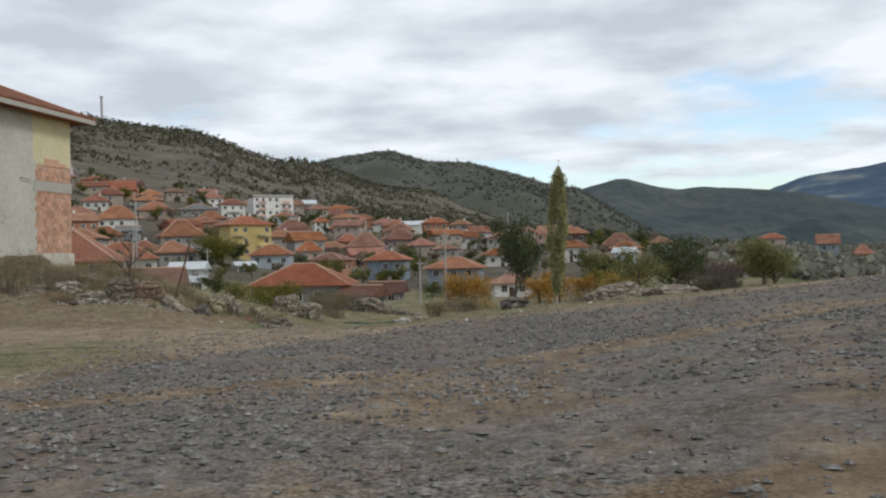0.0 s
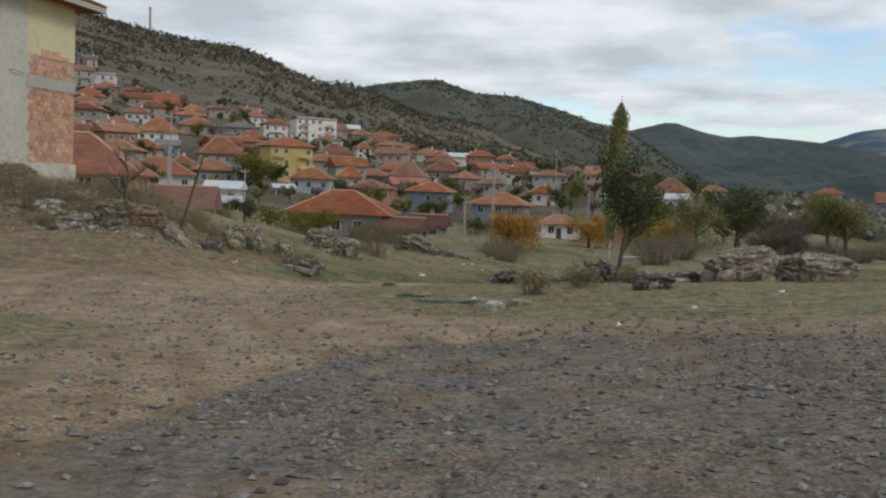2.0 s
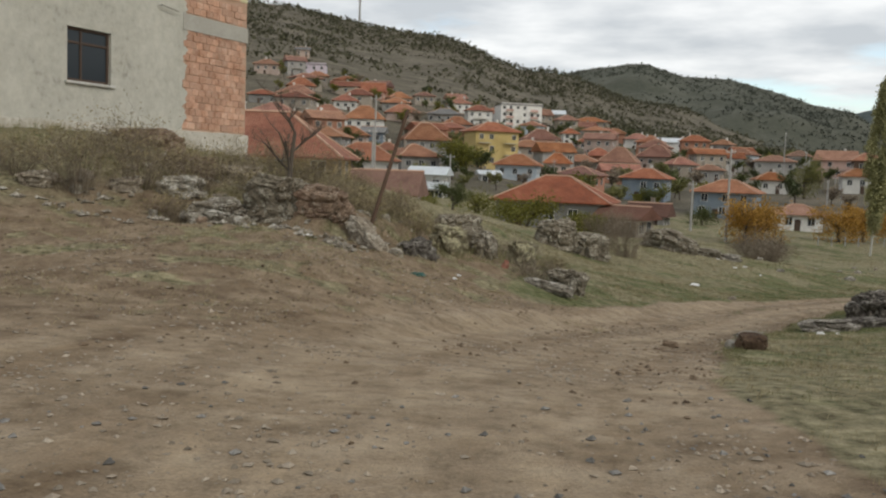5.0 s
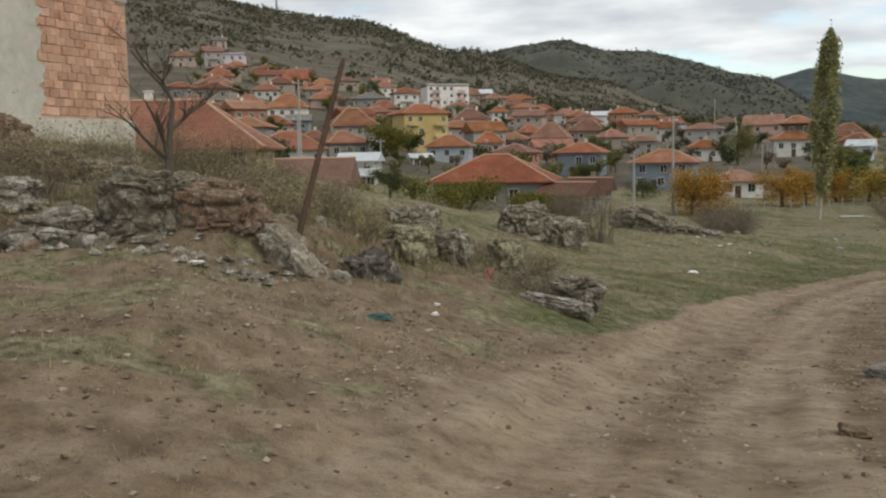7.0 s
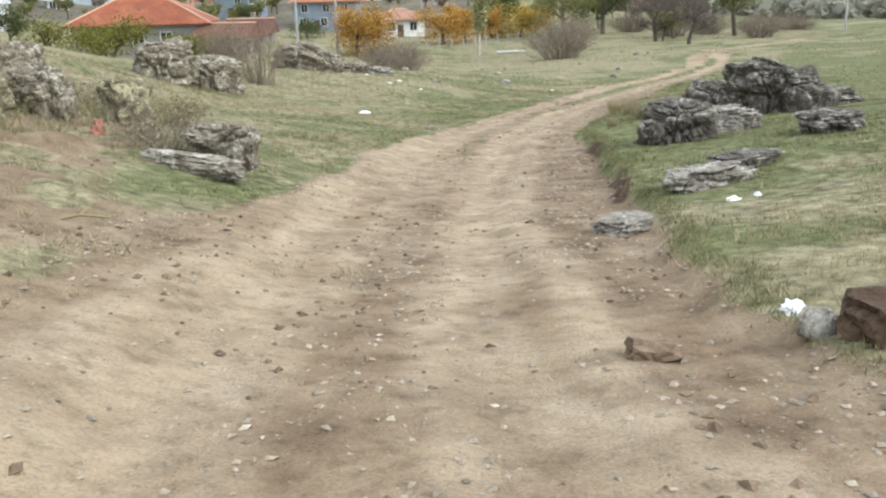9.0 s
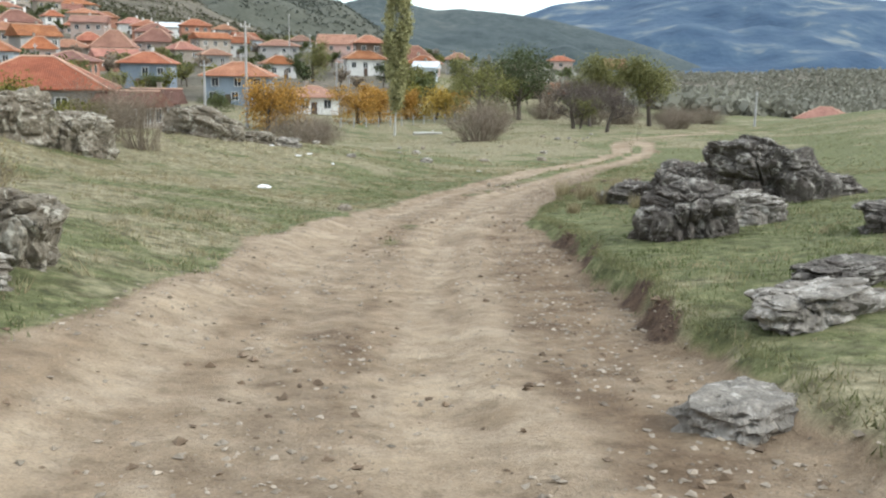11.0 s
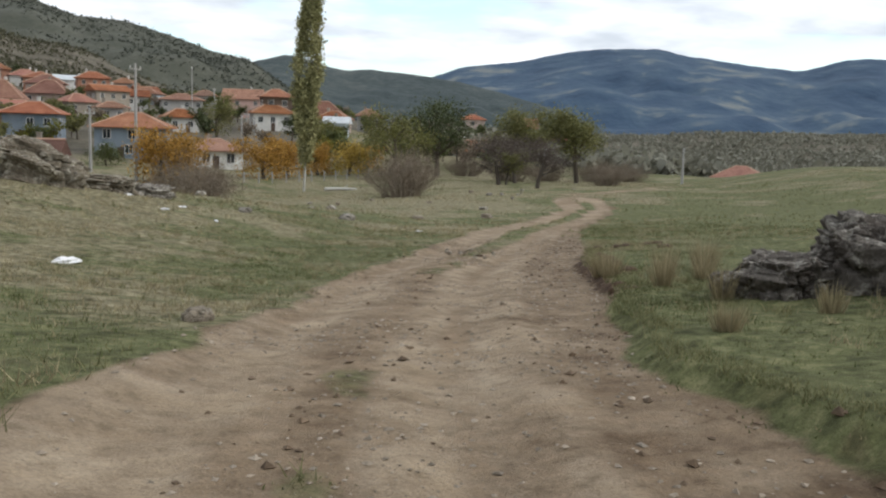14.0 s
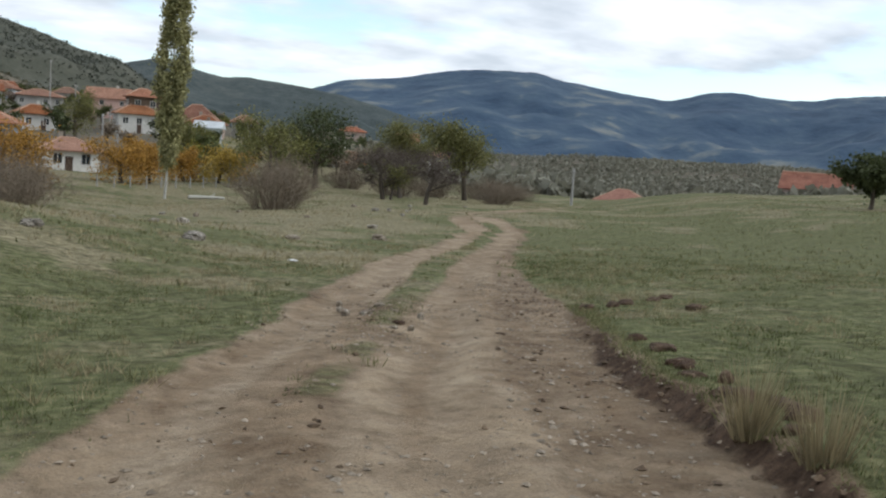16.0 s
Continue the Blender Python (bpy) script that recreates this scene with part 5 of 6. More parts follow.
def bush_plant(x, y, h, w):
    bush(x, y, h * 1.15, w * 1.25, "weed" if x < -10 else "twig", "dry straw-brown leafless bush" if x < -10 else "dry brown leafless bush", next(seeds), 190 if w > 2 else 90, 2200 if w > 2 else 900, .04 + .008 * w)


def weed_plant(x, y, h, w):
    bush(x, y, h, w, "weed", "dry yellow weeds on the slope", next(seeds), 70, 900, .05, "weeds")


orange_plant(2.3, 128.4, 5.2, 4.1)
orange_plant(15.4, 150.2, 4.9, 4.8)
orange_plant(19.1, 154.2, 5.0, 4.0)
orange_plant(24.6, 162.2, 4.3, 3.6)
yellow_plant(28.4, 160.8, 4.6, 3.9)
orange_plant(33.8, 170.2, 4.2, 3.5)
orange_plant(4.1, 130.4, 5.1, 4.6)
pale_plant(30.6, 190.4, 7.2, 4.6)
pale_plant(34.8, 193.0, 6.6, 3.4)
pale_plant(31.1, 148.7, 8.4, 7.1)
dark_plant(39.0, 155.6, 10.4, 8.4)
bare_plant(34.2, 124.6, 4.8, 4.4)
bare_plant(33.0, 113.6, 4.5, 3.6)
green_plant(47.5, 133.0, 8.2, 7.6)
olive_plant(34.8, 124.3, 3.5, 3.8)
dark_plant(52.8, 87.9, 3.6, 3.3)
yellowgreen_plant(-46.7, 198.9, 7.6, 8.5)
shrub_plant(-17.5, 97.6, 3.0, 5.1)
green_plant(-20.7, 83.8, 2.2, 1.9)
shrub_plant(-1.8, 160.3, 2.6, 5.8)
green_plant(-10.5, 188.4, 3.7, 4.5)
green_plant(60.1, 174.8, 9.7, 8.6)
bush_plant(0.9, 84.3, 1.5, 4.3)
bush_plant(16.4, 101.2, 2.5, 5.1)
bush_plant(44.3, 121.1, 1.8, 4.5)
bush_plant(-6.6, 57.0, 1.5, 1.9)
bush_plant(-14.0, 41.6, 0.9, 1.9)
weed_plant(-13.2, 42.3, 0.9, 2.0)
weed_plant(-12.3, 43.0, 0.8, 2.0)
weed_plant(-14.9, 40.9, 1.0, 2.0)
bush_plant(-12.9, 40.6, 0.7, 1.5)
weed_plant(-11.6, 41.6, 0.6, 1.7)
bush_plant(-7.6, 58.6, 1.5, 2.0)
bush_plant(-8.4, 41.8, 0.45, 1.1)
bush_plant(0.6, 77.9, 1.3, 2.3)
bush_plant(-15.4, 33.3, 1.1, 1.5)
bush_plant(-14.8, 34.5, 1.0, 1.3)
bush_plant(-16.6, 33.1, 0.6, 1.2)
weed_plant(-11.7, 40.8, 0.5, 1.0)
weed_plant(-13.9, 40.9, 0.9, 1.3)
bush_plant(-14.0, 35.2, 0.8, 1.4)
bush_plant(-12.9, 35.6, 0.6, 1.1)
bush_plant(-12.2, 38.3, 0.7, 1.3)
bush_plant(-10.4, 37.6, 0.5, 0.9)
bush_plant(-7.4, 38.4, 0.25, 1.2)
weed_plant(-10.9, 36.4, 0.45, 1.2)
weed_plant(-15.3, 36.6, 0.6, 1.6)
bush_plant(45.0, 160.0, 2.2, 6.0)
bush_plant(41.6, 138.1, 2.4, 5.5)
bush_plant(48.5, 142.4, 2.0, 6.0)
bush_plant(57.0, 144.6, 1.8, 6.5)
bush_plant(69.5, 158.6, 1.8, 7.0)
bush_plant(22.6, 117.0, 3.0, 4.6)
bare_plant(44.5, 146.3, 6.2, 5.5)
bare_plant(38.5, 130.0, 5.2, 4.6)
shrub_plant(-26.8, 119.3, 3.2, 6.5)
shrub_plant(-21.5, 112.0, 2.6, 5.0)
shrub_plant(-15.0, 116.5, 2.0, 4.5)
shrub_plant(-31.5, 112.0, 2.4, 5.0)
weed_plant(-12.6, 36.9, 0.45, 1.4)
weed_plant(-9.9, 37.3, 0.35, 1.2)
weed_plant(-9.3, 39.0, 0.4, 1.3)
weed_plant(-13.6, 33.6, 0.4, 1.2)
weed_plant(1.7, 24.2, 0.32, 0.5)
weed_plant(-0.2, 21.4, 0.35, 0.6)
weed_plant(0.6, 22.4, 0.35, 0.7)
weed_plant(0.2, 26.5, 0.28, 0.5)
weed_plant(-10.4, 35.5, 0.35, 1.1)
weed_plant(-7.6, 41.8, 0.4, 1.2)
bush_plant(-14.6, 38.2, 0.7, 1.6)
bush_plant(-16.2, 36.0, 0.7, 1.8)
bush_plant(-10.6, 113.0, 2.0, 4.0)
shrub_plant(-13.5, 111.0, 1.9, 3.6)
pale_plant(20.0, 232.0, 9.0, 5.6)

tree("poplar_tree", 15.4, 127.8, 19.4, 2.95, "poplar", 17000, .3, "tall slender poplar with a bare pale lower trunk", 5, PALE_BARK, lean=(.035, .01), crown_from=.17, columnar=True)
tree("young_oak", 2.12, 29.05, 3.45, 1.7, "dark", 3800, .085, "young dark green tree with a thin leaning trunk", 11, lean=(.13, .02), crown_from=.42)
tree("bare_sapling", -11.55, 34.3, 2.7, 1.5, "twig", 0, .1, "small bare tree with crooked dark branches", 23, crown_from=.3, levels=4, sides=6)


# ---- posts and poles ----
def utility_pole(x, y, top, arm=True):
    pole = new("utility_pole")
    g = ground_z(x, y)
    h = max(top - g, 4.5)
    v, f = tubes((((0, 0, -.4), (0, 0, h), .17, .1),), 8)
    part("post", mesh_from("post", v, f, CONCRETE, True), None, pole)
    if arm:
        part("crossarm", box_bm(-.75, .75, -.05, .05, h - .55, h - .45), CONCRETE, pole)
        for u in (-.65, 0, .65):
            v, f = tubes((((u, 0, h - .45), (u, 0, h - .22), .05, .035),), 6)
            part("insulator", mesh_from("insulator", v, f, WALLS["white"]), None, pole)
    pole.location = (x, y, g)
    pole.rotation_euler = (0, 0, (x * 1.7 + y) % 1.5)
    tagged(pole, "slim grey concrete utility pole with a crossarm", "pole", "utility poles")


utility_pole(0.3, 129.3, 4.4)
utility_pole(-3.6, 143.5, 0.5)
utility_pole(-48.5, 146.4, 6.2)
utility_pole(-42.6, 169.0, 3.3)
utility_pole(-32.7, 221.8, 3.6)
utility_pole(25.5, 281.6, 8.9)
utility_pole(21.9, 211.5, 1.4)
utility_pole(25.8, 221.0, 0.8)
utility_pole(3.1, 191.5, 2.2)
utility_pole(-1.0, 211.6, -0.5)
utility_pole(25.6, 269.9, 6.6)
utility_pole(27.1, 239.4, -0.8)
utility_pole(37.0, 206.9, -0.5)
utility_pole(59.1, 164.3, -2.6)
utility_pole(65.0, 138.1, -3.6)
utility_pole(19.0, 270.5, 13.2)
utility_pole(-43.6, 133.0, 10.0)

post = new("leaning_post")
foot, head = Vector((0, 0, -.3)), Vector((.42, 1.1, 2.28))
v, f = tubes(((foot, foot.lerp(head, .4), .043, .041), (foot.lerp(head, .4), foot.lerp(head, .98), .041, .036), (foot.lerp(head, .98), head, .036, .025)), 8)
part("shaft", mesh_from("shaft", v, f, RUSTY, True), None, post)
post.location = (-9.98, 34.35, ground_z(-9.98, 34.35) + .1)
tagged(post, "dark weathered post leaning out of the rocks", "post")


# ---- more roofs and trees through the village ----
def fill_village():
    rng = random.Random(21)
    taken = [(o.location.x, o.location.y) for o in scene.objects if o.parent is None and o.name.startswith(("house", "apartment"))]
    walls = ("white", "grey", "pinkgrey", "stone", "grey", "paleblue", "pinkgrey", "brick", "stone")
    roofs = ("orange", "orange", "orangedark", "orange", "brown")
    made = 0
    for _ in range(4000):
        a, r = radians(rng.uniform(-25, 3)), rng.uniform(185, 400)
        if r < 230 and a > radians(-4):
            continue
        x, y = HUB[0] + r * math.sin(a), HUB[1] + r * math.cos(a)
        if min(math.hypot(x - u, y - v) for u, v in taken) < 13.5:
            continue
        w = rng.uniform(7, 10.5)
        tall = rng.random() < .35
        village_house(x, y, w, w * rng.uniform(.7, .9), ground_z(x, y) + (5.4 if tall else 3.0) + rng.uniform(-.3, .4), rng.uniform(1.6, 2.6),
                      -math.degrees(a) + rng.uniform(-30, 30), 2 if tall else 1, rng.choice(walls), rng.choice(roofs), "hip" if rng.random() < .75 else "gable")
        taken.append((x, y))
        made += 1
        if made == 46:
            break
    kinds = [tree("village_tree", 0, 0, 4.6, 4.2, leaf, 620, .46, words, 500 + i, crown_from=.12, group="village trees", levels=2, sides=3)
             for i, (leaf, words) in enumerate((("green", "dark green garden tree between houses"), ("olive", "olive-green garden tree between houses"), ("dark", "dark evergreen garden tree between houses"),
                                                ("yellowgreen", "yellowing garden tree between houses"), ("twig", "leafless brown garden tree between houses")))]
    used = []
    made = 0
    for _ in range(5000):
        a, r = radians(rng.uniform(-26, 22)), rng.uniform(150, 430)
        x, y = HUB[0] + r * math.sin(a), HUB[1] + r * math.cos(a)
        if min(math.hypot(x - u, y - v) for u, v in taken) < 6.9 or (used and min(math.hypot(x - u, y - v) for u, v in used) < 3.6):
            continue
        s = rng.uniform(.6, 1.25)
        k = kinds[rng.choice((0, 0, 1, 1, 2, 3, 4))]
        m = Matrix.LocRotScale((x, y, ground_z(x, y)), Euler((0, 0, rng.uniform(0, 6.28))), (s, s, s))
        if made < len(kinds):
            kinds[made].matrix_basis = m
        else:
            copy_thing(k, m @ Matrix.Diagonal((1 / k.scale.x, 1 / k.scale.y, 1 / k.scale.z, 1)))
        used.append((x, y))
        made += 1
        if made == 250:
            break


fill_village()


# ---- scrub on the hills, woods in the valley ----
def clumps(name, label, places, sizes, leaf, per, seed, squash=.8):
    """Far shrubs, each a loose clump of leafy patches."""
    rng = np.random.default_rng(seed)
    n = len(places)
    off = rng.normal(size=(n, per, 3)) * sizes[:, None, None] * (.30, .30, .24) + (0, 0, 1) * sizes[:, None, None] * .38 * squash
    c = (places[:, None] + off).reshape(-1, 3)
    v, f = leaf_cloud(rng, c, 1.0, .75)
    mid = np.repeat(c, 4, axis=0)
    v = mid + (v - mid) * np.repeat(np.repeat(sizes, per) * .62, 4)[:, None]
    tagged(new(name, mesh_from(name, v, f, leaf)), label, "scrub", kind="stuff")


HILL_LEAF = leaf_mat("hill_scrub_leaves", (.052, .053, .032), (.105, .1, .06), .35)
# second hill's scrub: haze tinted into the leaves as a bluer grey-green
HAZY_SCRUB = leaf_mat("hazy_scrub_leaves", (.052, .06, .048), (.095, .1, .08), .3)
# pale leaf colour carries the valley haze and offsets the leaves' own shading
HAZY_WOOD = leaf_mat("hazy_wood_leaves", (.14, .142, .108), (.24, .228, .178), .3)


def hill_scrub():
    rng = np.random.default_rng(8)
    n = 36000
    a, r = np.radians(rng.uniform(-34, 13, n)), np.sqrt(rng.uniform(330 ** 2, 960 ** 2, n))
    x, y = HUB[0] + r * np.sin(a), HUB[1] + r * np.cos(a)
    keep = rng.uniform(0, 1, n) < np.clip(.16 + 1.5 * (fbm(x, y, 130, 91) + .02) + 1.6 * fbm(x, y, 34, 92) + .4 * np.clip((r - 480) / 400, 0, 1), 0, .9) * np.clip((r - 320) / 200, 0, 1)
    x, y, r = x[keep], y[keep], r[keep]
    clumps("hill_scrub", "dark oak scrub scattered over the hillside", np.stack((x, y, land(x, y)), 1), 1.0 + 3.4 * rng.uniform(0, 1, len(x)) ** 1.8, HILL_LEAF, 5, 9)
    g = mid_hill[:47]
    i, j = rng.integers(4, 46, 15000), rng.integers(60, g.shape[1] - 1, 15000)
    u = rng.uniform(0, 1, (15000, 2))
    p = g[i, j] + (g[i - 1, j] - g[i, j]) * u[:, :1] + (g[i, j - 1] - g[i, j]) * u[:, 1:]
    keep = rng.uniform(0, 1, len(p)) < np.clip(.42 + 2.4 * fbm(p[:, 0], p[:, 1], 170, 95), .05, .9)
    p = p[keep]
    clumps("hill_scrub", "dark oak scrub over the second hill, greyed by distance haze", p, rng.uniform(2.2, 4.6, len(p)), HAZY_SCRUB, 5, 10)
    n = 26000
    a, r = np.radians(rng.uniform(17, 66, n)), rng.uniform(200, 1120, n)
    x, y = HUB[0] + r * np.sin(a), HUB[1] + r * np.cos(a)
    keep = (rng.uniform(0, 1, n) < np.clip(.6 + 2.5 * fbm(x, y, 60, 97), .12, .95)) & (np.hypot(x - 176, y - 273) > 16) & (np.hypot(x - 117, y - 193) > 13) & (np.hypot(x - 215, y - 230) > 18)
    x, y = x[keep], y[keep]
    clumps("valley_wood", "woods along the valley, paled to grey-green by haze", np.stack((x, y, land(x, y)), 1), rng.uniform(2.2, 5.0, len(x)), HAZY_WOOD, 9, 12)


hill_scrub()
v, f = tubes((((0, 0, -3), (0, 0, 22), 1.1, .9), ((-1.6, 0, 20.5), (1.6, 0, 20.5), .5, .5)), 6)
mast = tagged(new("radio_mast", mesh_from("radio_mast", v, f, CONCRETE)), "grey radio mast on the hilltop", "mast")
mast.location = (HUB[0] - 890 * math.sin(radians(20.2)), HUB[1] + 890 * math.cos(radians(20.2)), ground_z(HUB[0] - 890 * math.sin(radians(20.2)), HUB[1] + 890 * math.cos(radians(20.2))))


# ---- loose stones, clods and grass ----
OCTA = np.array(((1, 0, 0), (-1, 0, 0), (0, 1, 0), (0, -1, 0), (0, 0, 1), (0, 0, -1)), float)
OCTA_F = np.array(((0, 2, 4), (2, 1, 4), (1, 3, 4), (3, 0, 4), (2, 0, 5), (1, 2, 5), (3, 1, 5), (0, 3, 5)))


def scatter_stones(name, label, x, y, size, material, seed, flat=.6):
    rng = np.random.default_rng(seed)
    n = len(x)
    shape = OCTA[None] * (size[:, None, None] * .5 * rng.uniform(.65, 1.25, (n, 6, 1))) + rng.normal(size=(n, 6, 3)) * size[:, None, None] * .1
    t = rng.uniform(0, 6.28, n)
    c, s = np.cos(t)[:, None], np.sin(t)[:, None]
    sx, sy = shape[:, :, 0] * c - shape[:, :, 1] * s, shape[:, :, 0] * s + shape[:, :, 1] * c
    v = np.stack((x[:, None] + sx, y[:, None] + sy, (surface(x, y) + size * flat * .18)[:, None] + shape[:, :, 2] * flat), 2).reshape(-1, 3)
    f = (np.arange(n)[:, None, None] * 6 + OCTA_F[None]).reshape(-1, 3)
    tagged(new(name, mesh_from(name, v, f, material)), label, "stones", kind="stuff")


def blades(name, label, x, y, height, width, per, leaf, seed, lean=.5):
    rng = np.random.default_rng(seed)
    n = len(x) * per
    bx, by = np.repeat(x, per) + rng.normal(size=n) * .045, np.repeat(y, per) + rng.normal(size=n) * .045
    bz = np.repeat(surface(x, y), per) - .01
    h, t = np.repeat(height, per) * rng.uniform(.5, 1.2, n), rng.uniform(0, 6.28, n)
    w = np.repeat(width, per)
    l, q = h * lean * rng.uniform(0, 1.2, n), rng.uniform(0, 6.28, n)
    a = np.stack((bx - np.cos(t) * w / 2, by - np.sin(t) * w / 2, bz), 1)
    b = np.stack((bx + np.cos(t) * w / 2, by + np.sin(t) * w / 2, bz), 1)
    c = np.stack((bx + np.cos(q) * l, by + np.sin(q) * l, bz + h), 1)
    tagged(new(name, mesh_from(name, np.stack((a, b, c), 1).reshape(-1, 3), np.arange(3 * n).reshape(-1, 3), leaf)), label, "grass", kind="stuff")


GREY_STONE = mat("road_chippings", ((.065, .061, .056), (.14, .133, .122), (.26, .248, .228)), 9, .9, .2, 4, island=.45)
TAN_STONE = mat("track_pebbles", ((.15, .12, .09), (.25, .208, .158), (.34, .295, .235)), 6, .92, .2, 4, island=.35)
CLOD = mat("soil_clods", ((.06, .041, .026), (.13, .092, .06), (.2, .15, .104)), 7, .95, .3, 4, island=.3)


def litter_ground():
    rng = np.random.default_rng(31)

    def sample(n, x0, x1, y0, y1):
        return rng.uniform(x0, x1, n), rng.uniform(y0, y1, n)

    # grey chippings, thinning out over the yard's dirt
    x, y = sample(200000, -12, 13, -1, 26)
    z = zones(x, y)
    g = z["gravel"]
    spill = smooth(26, 14, y) * smooth(-9, -5, x) * (.2 + .6 * smooth(.0, .14, fbm(x + .6 * y, y - .6 * x, 2.6, 66)))
    k = rng.uniform(0, 1, len(x)) < np.maximum(g * .9, spill) * (1 - .95 * z["turf"]) * np.clip(.55 + 2.2 * fbm(x, y, 1.6, 51), .08, 1)
    x, y = x[k], y[k]
    scatter_stones("road_gravel", "grey crushed stone spread over the road", x, y, .016 + .06 * rng.uniform(0, 1, len(x)) ** 2.4, GREY_STONE, 1)
    # pebbles of the track
    y = rng.uniform(22, 62, 85000)
    x = track_x(y) + rng.uniform(-2.4, 2.1, len(y))
    z = zones(x, y)
    p = (1 - z["turf"]) * np.clip(.16 + 1.3 * fbm(x, y, 1.2, 52) + .3 * (1 - z["track"]), .04, .7)
    k = rng.uniform(0, 1, len(x)) < p
    x, y = x[k], y[k]
    scatter_stones("track_pebbles", "pale pebbles pressed into the dirt track", x, y, .01 + .045 * rng.uniform(0, 1, len(x)) ** 4, TAN_STONE, 2, .45)
    x, y = sample(230000, -13, 9, 6, 33)
    z = zones(x, y)
    p = (1 - z["turf"]) * (1 - z["gravel"]) * np.clip(.3 + 1.6 * fbm(x, y, 1.2, 52), .05, .8) * (.45 + .4 * z["slope"])
    k = (rng.uniform(0, 1, len(x)) < p) & (np.abs(x - track_x(y)) > 2 * smooth(22, 23, y))
    x, y = x[k], y[k]
    scatter_stones("yard_pebbles", "tan pebbles strewn over the yard", x, y, .014 + .055 * rng.uniform(0, 1, len(x)) ** 3.4, TAN_STONE, 12, .5)
    # clods along the middle of the track, under the bank and on the bare slope
    y = rng.uniform(24, 60, 40000)
    x = track_x(y) + rng.uniform(-2.4, 2.1, len(y))
    z = zones(x, y)
    off = x - track_x(y) + .38
    p = (1 - z["turf"]) * (.03 + .1 * smooth(.6, .2, np.abs(off)) + .14 * smooth(1.1, 1.7, off)) * np.clip(.4 + 2.5 * fbm(x, y, 1.5, 53), .05, 1) + z["cut"] * .8
    k = rng.uniform(0, 1, len(x)) < p
    x, y = x[k], y[k]
    scatter_stones("soil_clods", "dark clods of soil lying on the track", x, y, .016 + .06 * rng.uniform(0, 1, len(x)) ** 2.8, CLOD, 3, .55)
    x, y = sample(105000, -16, 10, 6, 41)
    z = zones(x, y)
    p = (1 - z["turf"]) * (.07 + .7 * z["slope"]) * (1 - .7 * z["track"]) * (1 - z["gravel"]) * np.clip(.4 + 2.5 * fbm(x, y, 1.1, 63), 0, 1)
    k = rng.uniform(0, 1, len(x)) < p
    x, y = x[k], y[k]
    scatter_stones("soil_clods", "brown clods of soil on the bare slope", x, y, .015 + .055 * rng.uniform(0, 1, len(x)) ** 3, CLOD, 13, .5)
    # dry stalks and leaves lying on the bare slope
    x, y = sample(30000, -15, -5, 24, 42)
    z = zones(x, y)
    k = rng.uniform(0, 1, len(x)) < z["slope"] * (1 - .9 * z["track"]) * (x - track_x(y) < -2) * np.clip(.35 + 2 * fbm(x, y, 1.2, 64), 0, 1)
    x, y = x[k], y[k]
    blades("dry_grass", "dry stalks and sparse straw on the bare slope", x, y, np.full(len(x), .06), np.full(len(x), .008), 3, LEAF["straw"], 14, 1.2)
    x, y = sample(2600, -16.5, -9.5, 32.2, 37.5)
    k = rng.uniform(0, 1, len(x)) < np.clip(.1 + 2.6 * fbm(x, y, 1.4, 59), 0, .6)
    x, y = x[k], y[k]
    scatter_stones("rubble", "pale broken stones along the terrace edge", x, y, .05 + .2 * rng.uniform(0, 1, len(x)) ** 2.5, ROCKS["light"], 8, .6)
    # turf close to the track, then coarser towards the far field
    x, y = sample(230000, -16, 15, 5, 66)
    z = zones(x, y)
    d = np.abs(x - track_x(y))
    p = z["turf"] * (1 - z["track"]) * (1 - z["gravel"]) * (1 - z["cut"]) * np.clip(1.3 - d / 13, .2, 1) * np.clip(.7 + 2.2 * fbm(x, y, .8, 54, 3), .06, 1)
    k = rng.uniform(0, 1, len(x)) < p
    x, y, lush = x[k], y[k], z["lush"][k]
    green = (lush + rng.normal(size=len(x)) * .3) > .5
    short = np.clip(.8 + 2.4 * fbm(x, y, 1.3, 56), .3, 1.9)
    u, w = x[green], y[green]
    deep = rng.uniform(0, 1, len(u)) < np.clip(1.6 * lush[green] - .75, 0, 1)
    blades("grass", "deep green grass on the bank", u[deep], w[deep], .04 * short[green][deep], np.full(deep.sum(), .01), 6, LEAF["deepgrass"], 24, .7)
    u, w, tall = u[~deep], w[~deep], short[green][~deep]
    blades("grass", "short green grass on the common", u, w, .036 * tall, np.full(len(u), .01), 6, LEAF["grass"], 4, .7)
    u, w = x[~green], y[~green]
    blades("dry_grass", "dry straw-coloured grass on the common", u, w, .045 * short[~green], np.full(len(u), .009), 5, LEAF["straw"], 5, 1.0)
    # loose tussocks over the whole common
    x, y = sample(34000, -16, 18, 30, 72)
    z = zones(x, y)
    k = rng.uniform(0, 1, len(x)) < np.maximum(z["turf"], .5 * z["slope"] * smooth(29, 34, y)) * (1 - z["cut"]) * (1 - z["track"]) * np.clip(.25 + 2.4 * fbm(x, y, 2.2, 65), 0, .9)
    x, y, lush = x[k], y[k], z["lush"][k]
    dry = rng.uniform(0, 1, len(x)) > lush * .8
    blades("tussocks", "straw-coloured tussocks on the common", x[dry], y[dry], rng.uniform(.05, .14, dry.sum()), np.full(dry.sum(), .009), 14, LEAF["straw"], 16, 1.1)
    blades("tussocks", "olive-green tussocks on the common", x[~dry], y[~dry], rng.uniform(.04, .11, (~dry).sum()), np.full((~dry).sum(), .01), 14, LEAF["grass"], 17, 1.1)
    # rough dry weeds on the terrace below the house
    x, y = sample(9000, -19, -7.5, 34.3, 47)
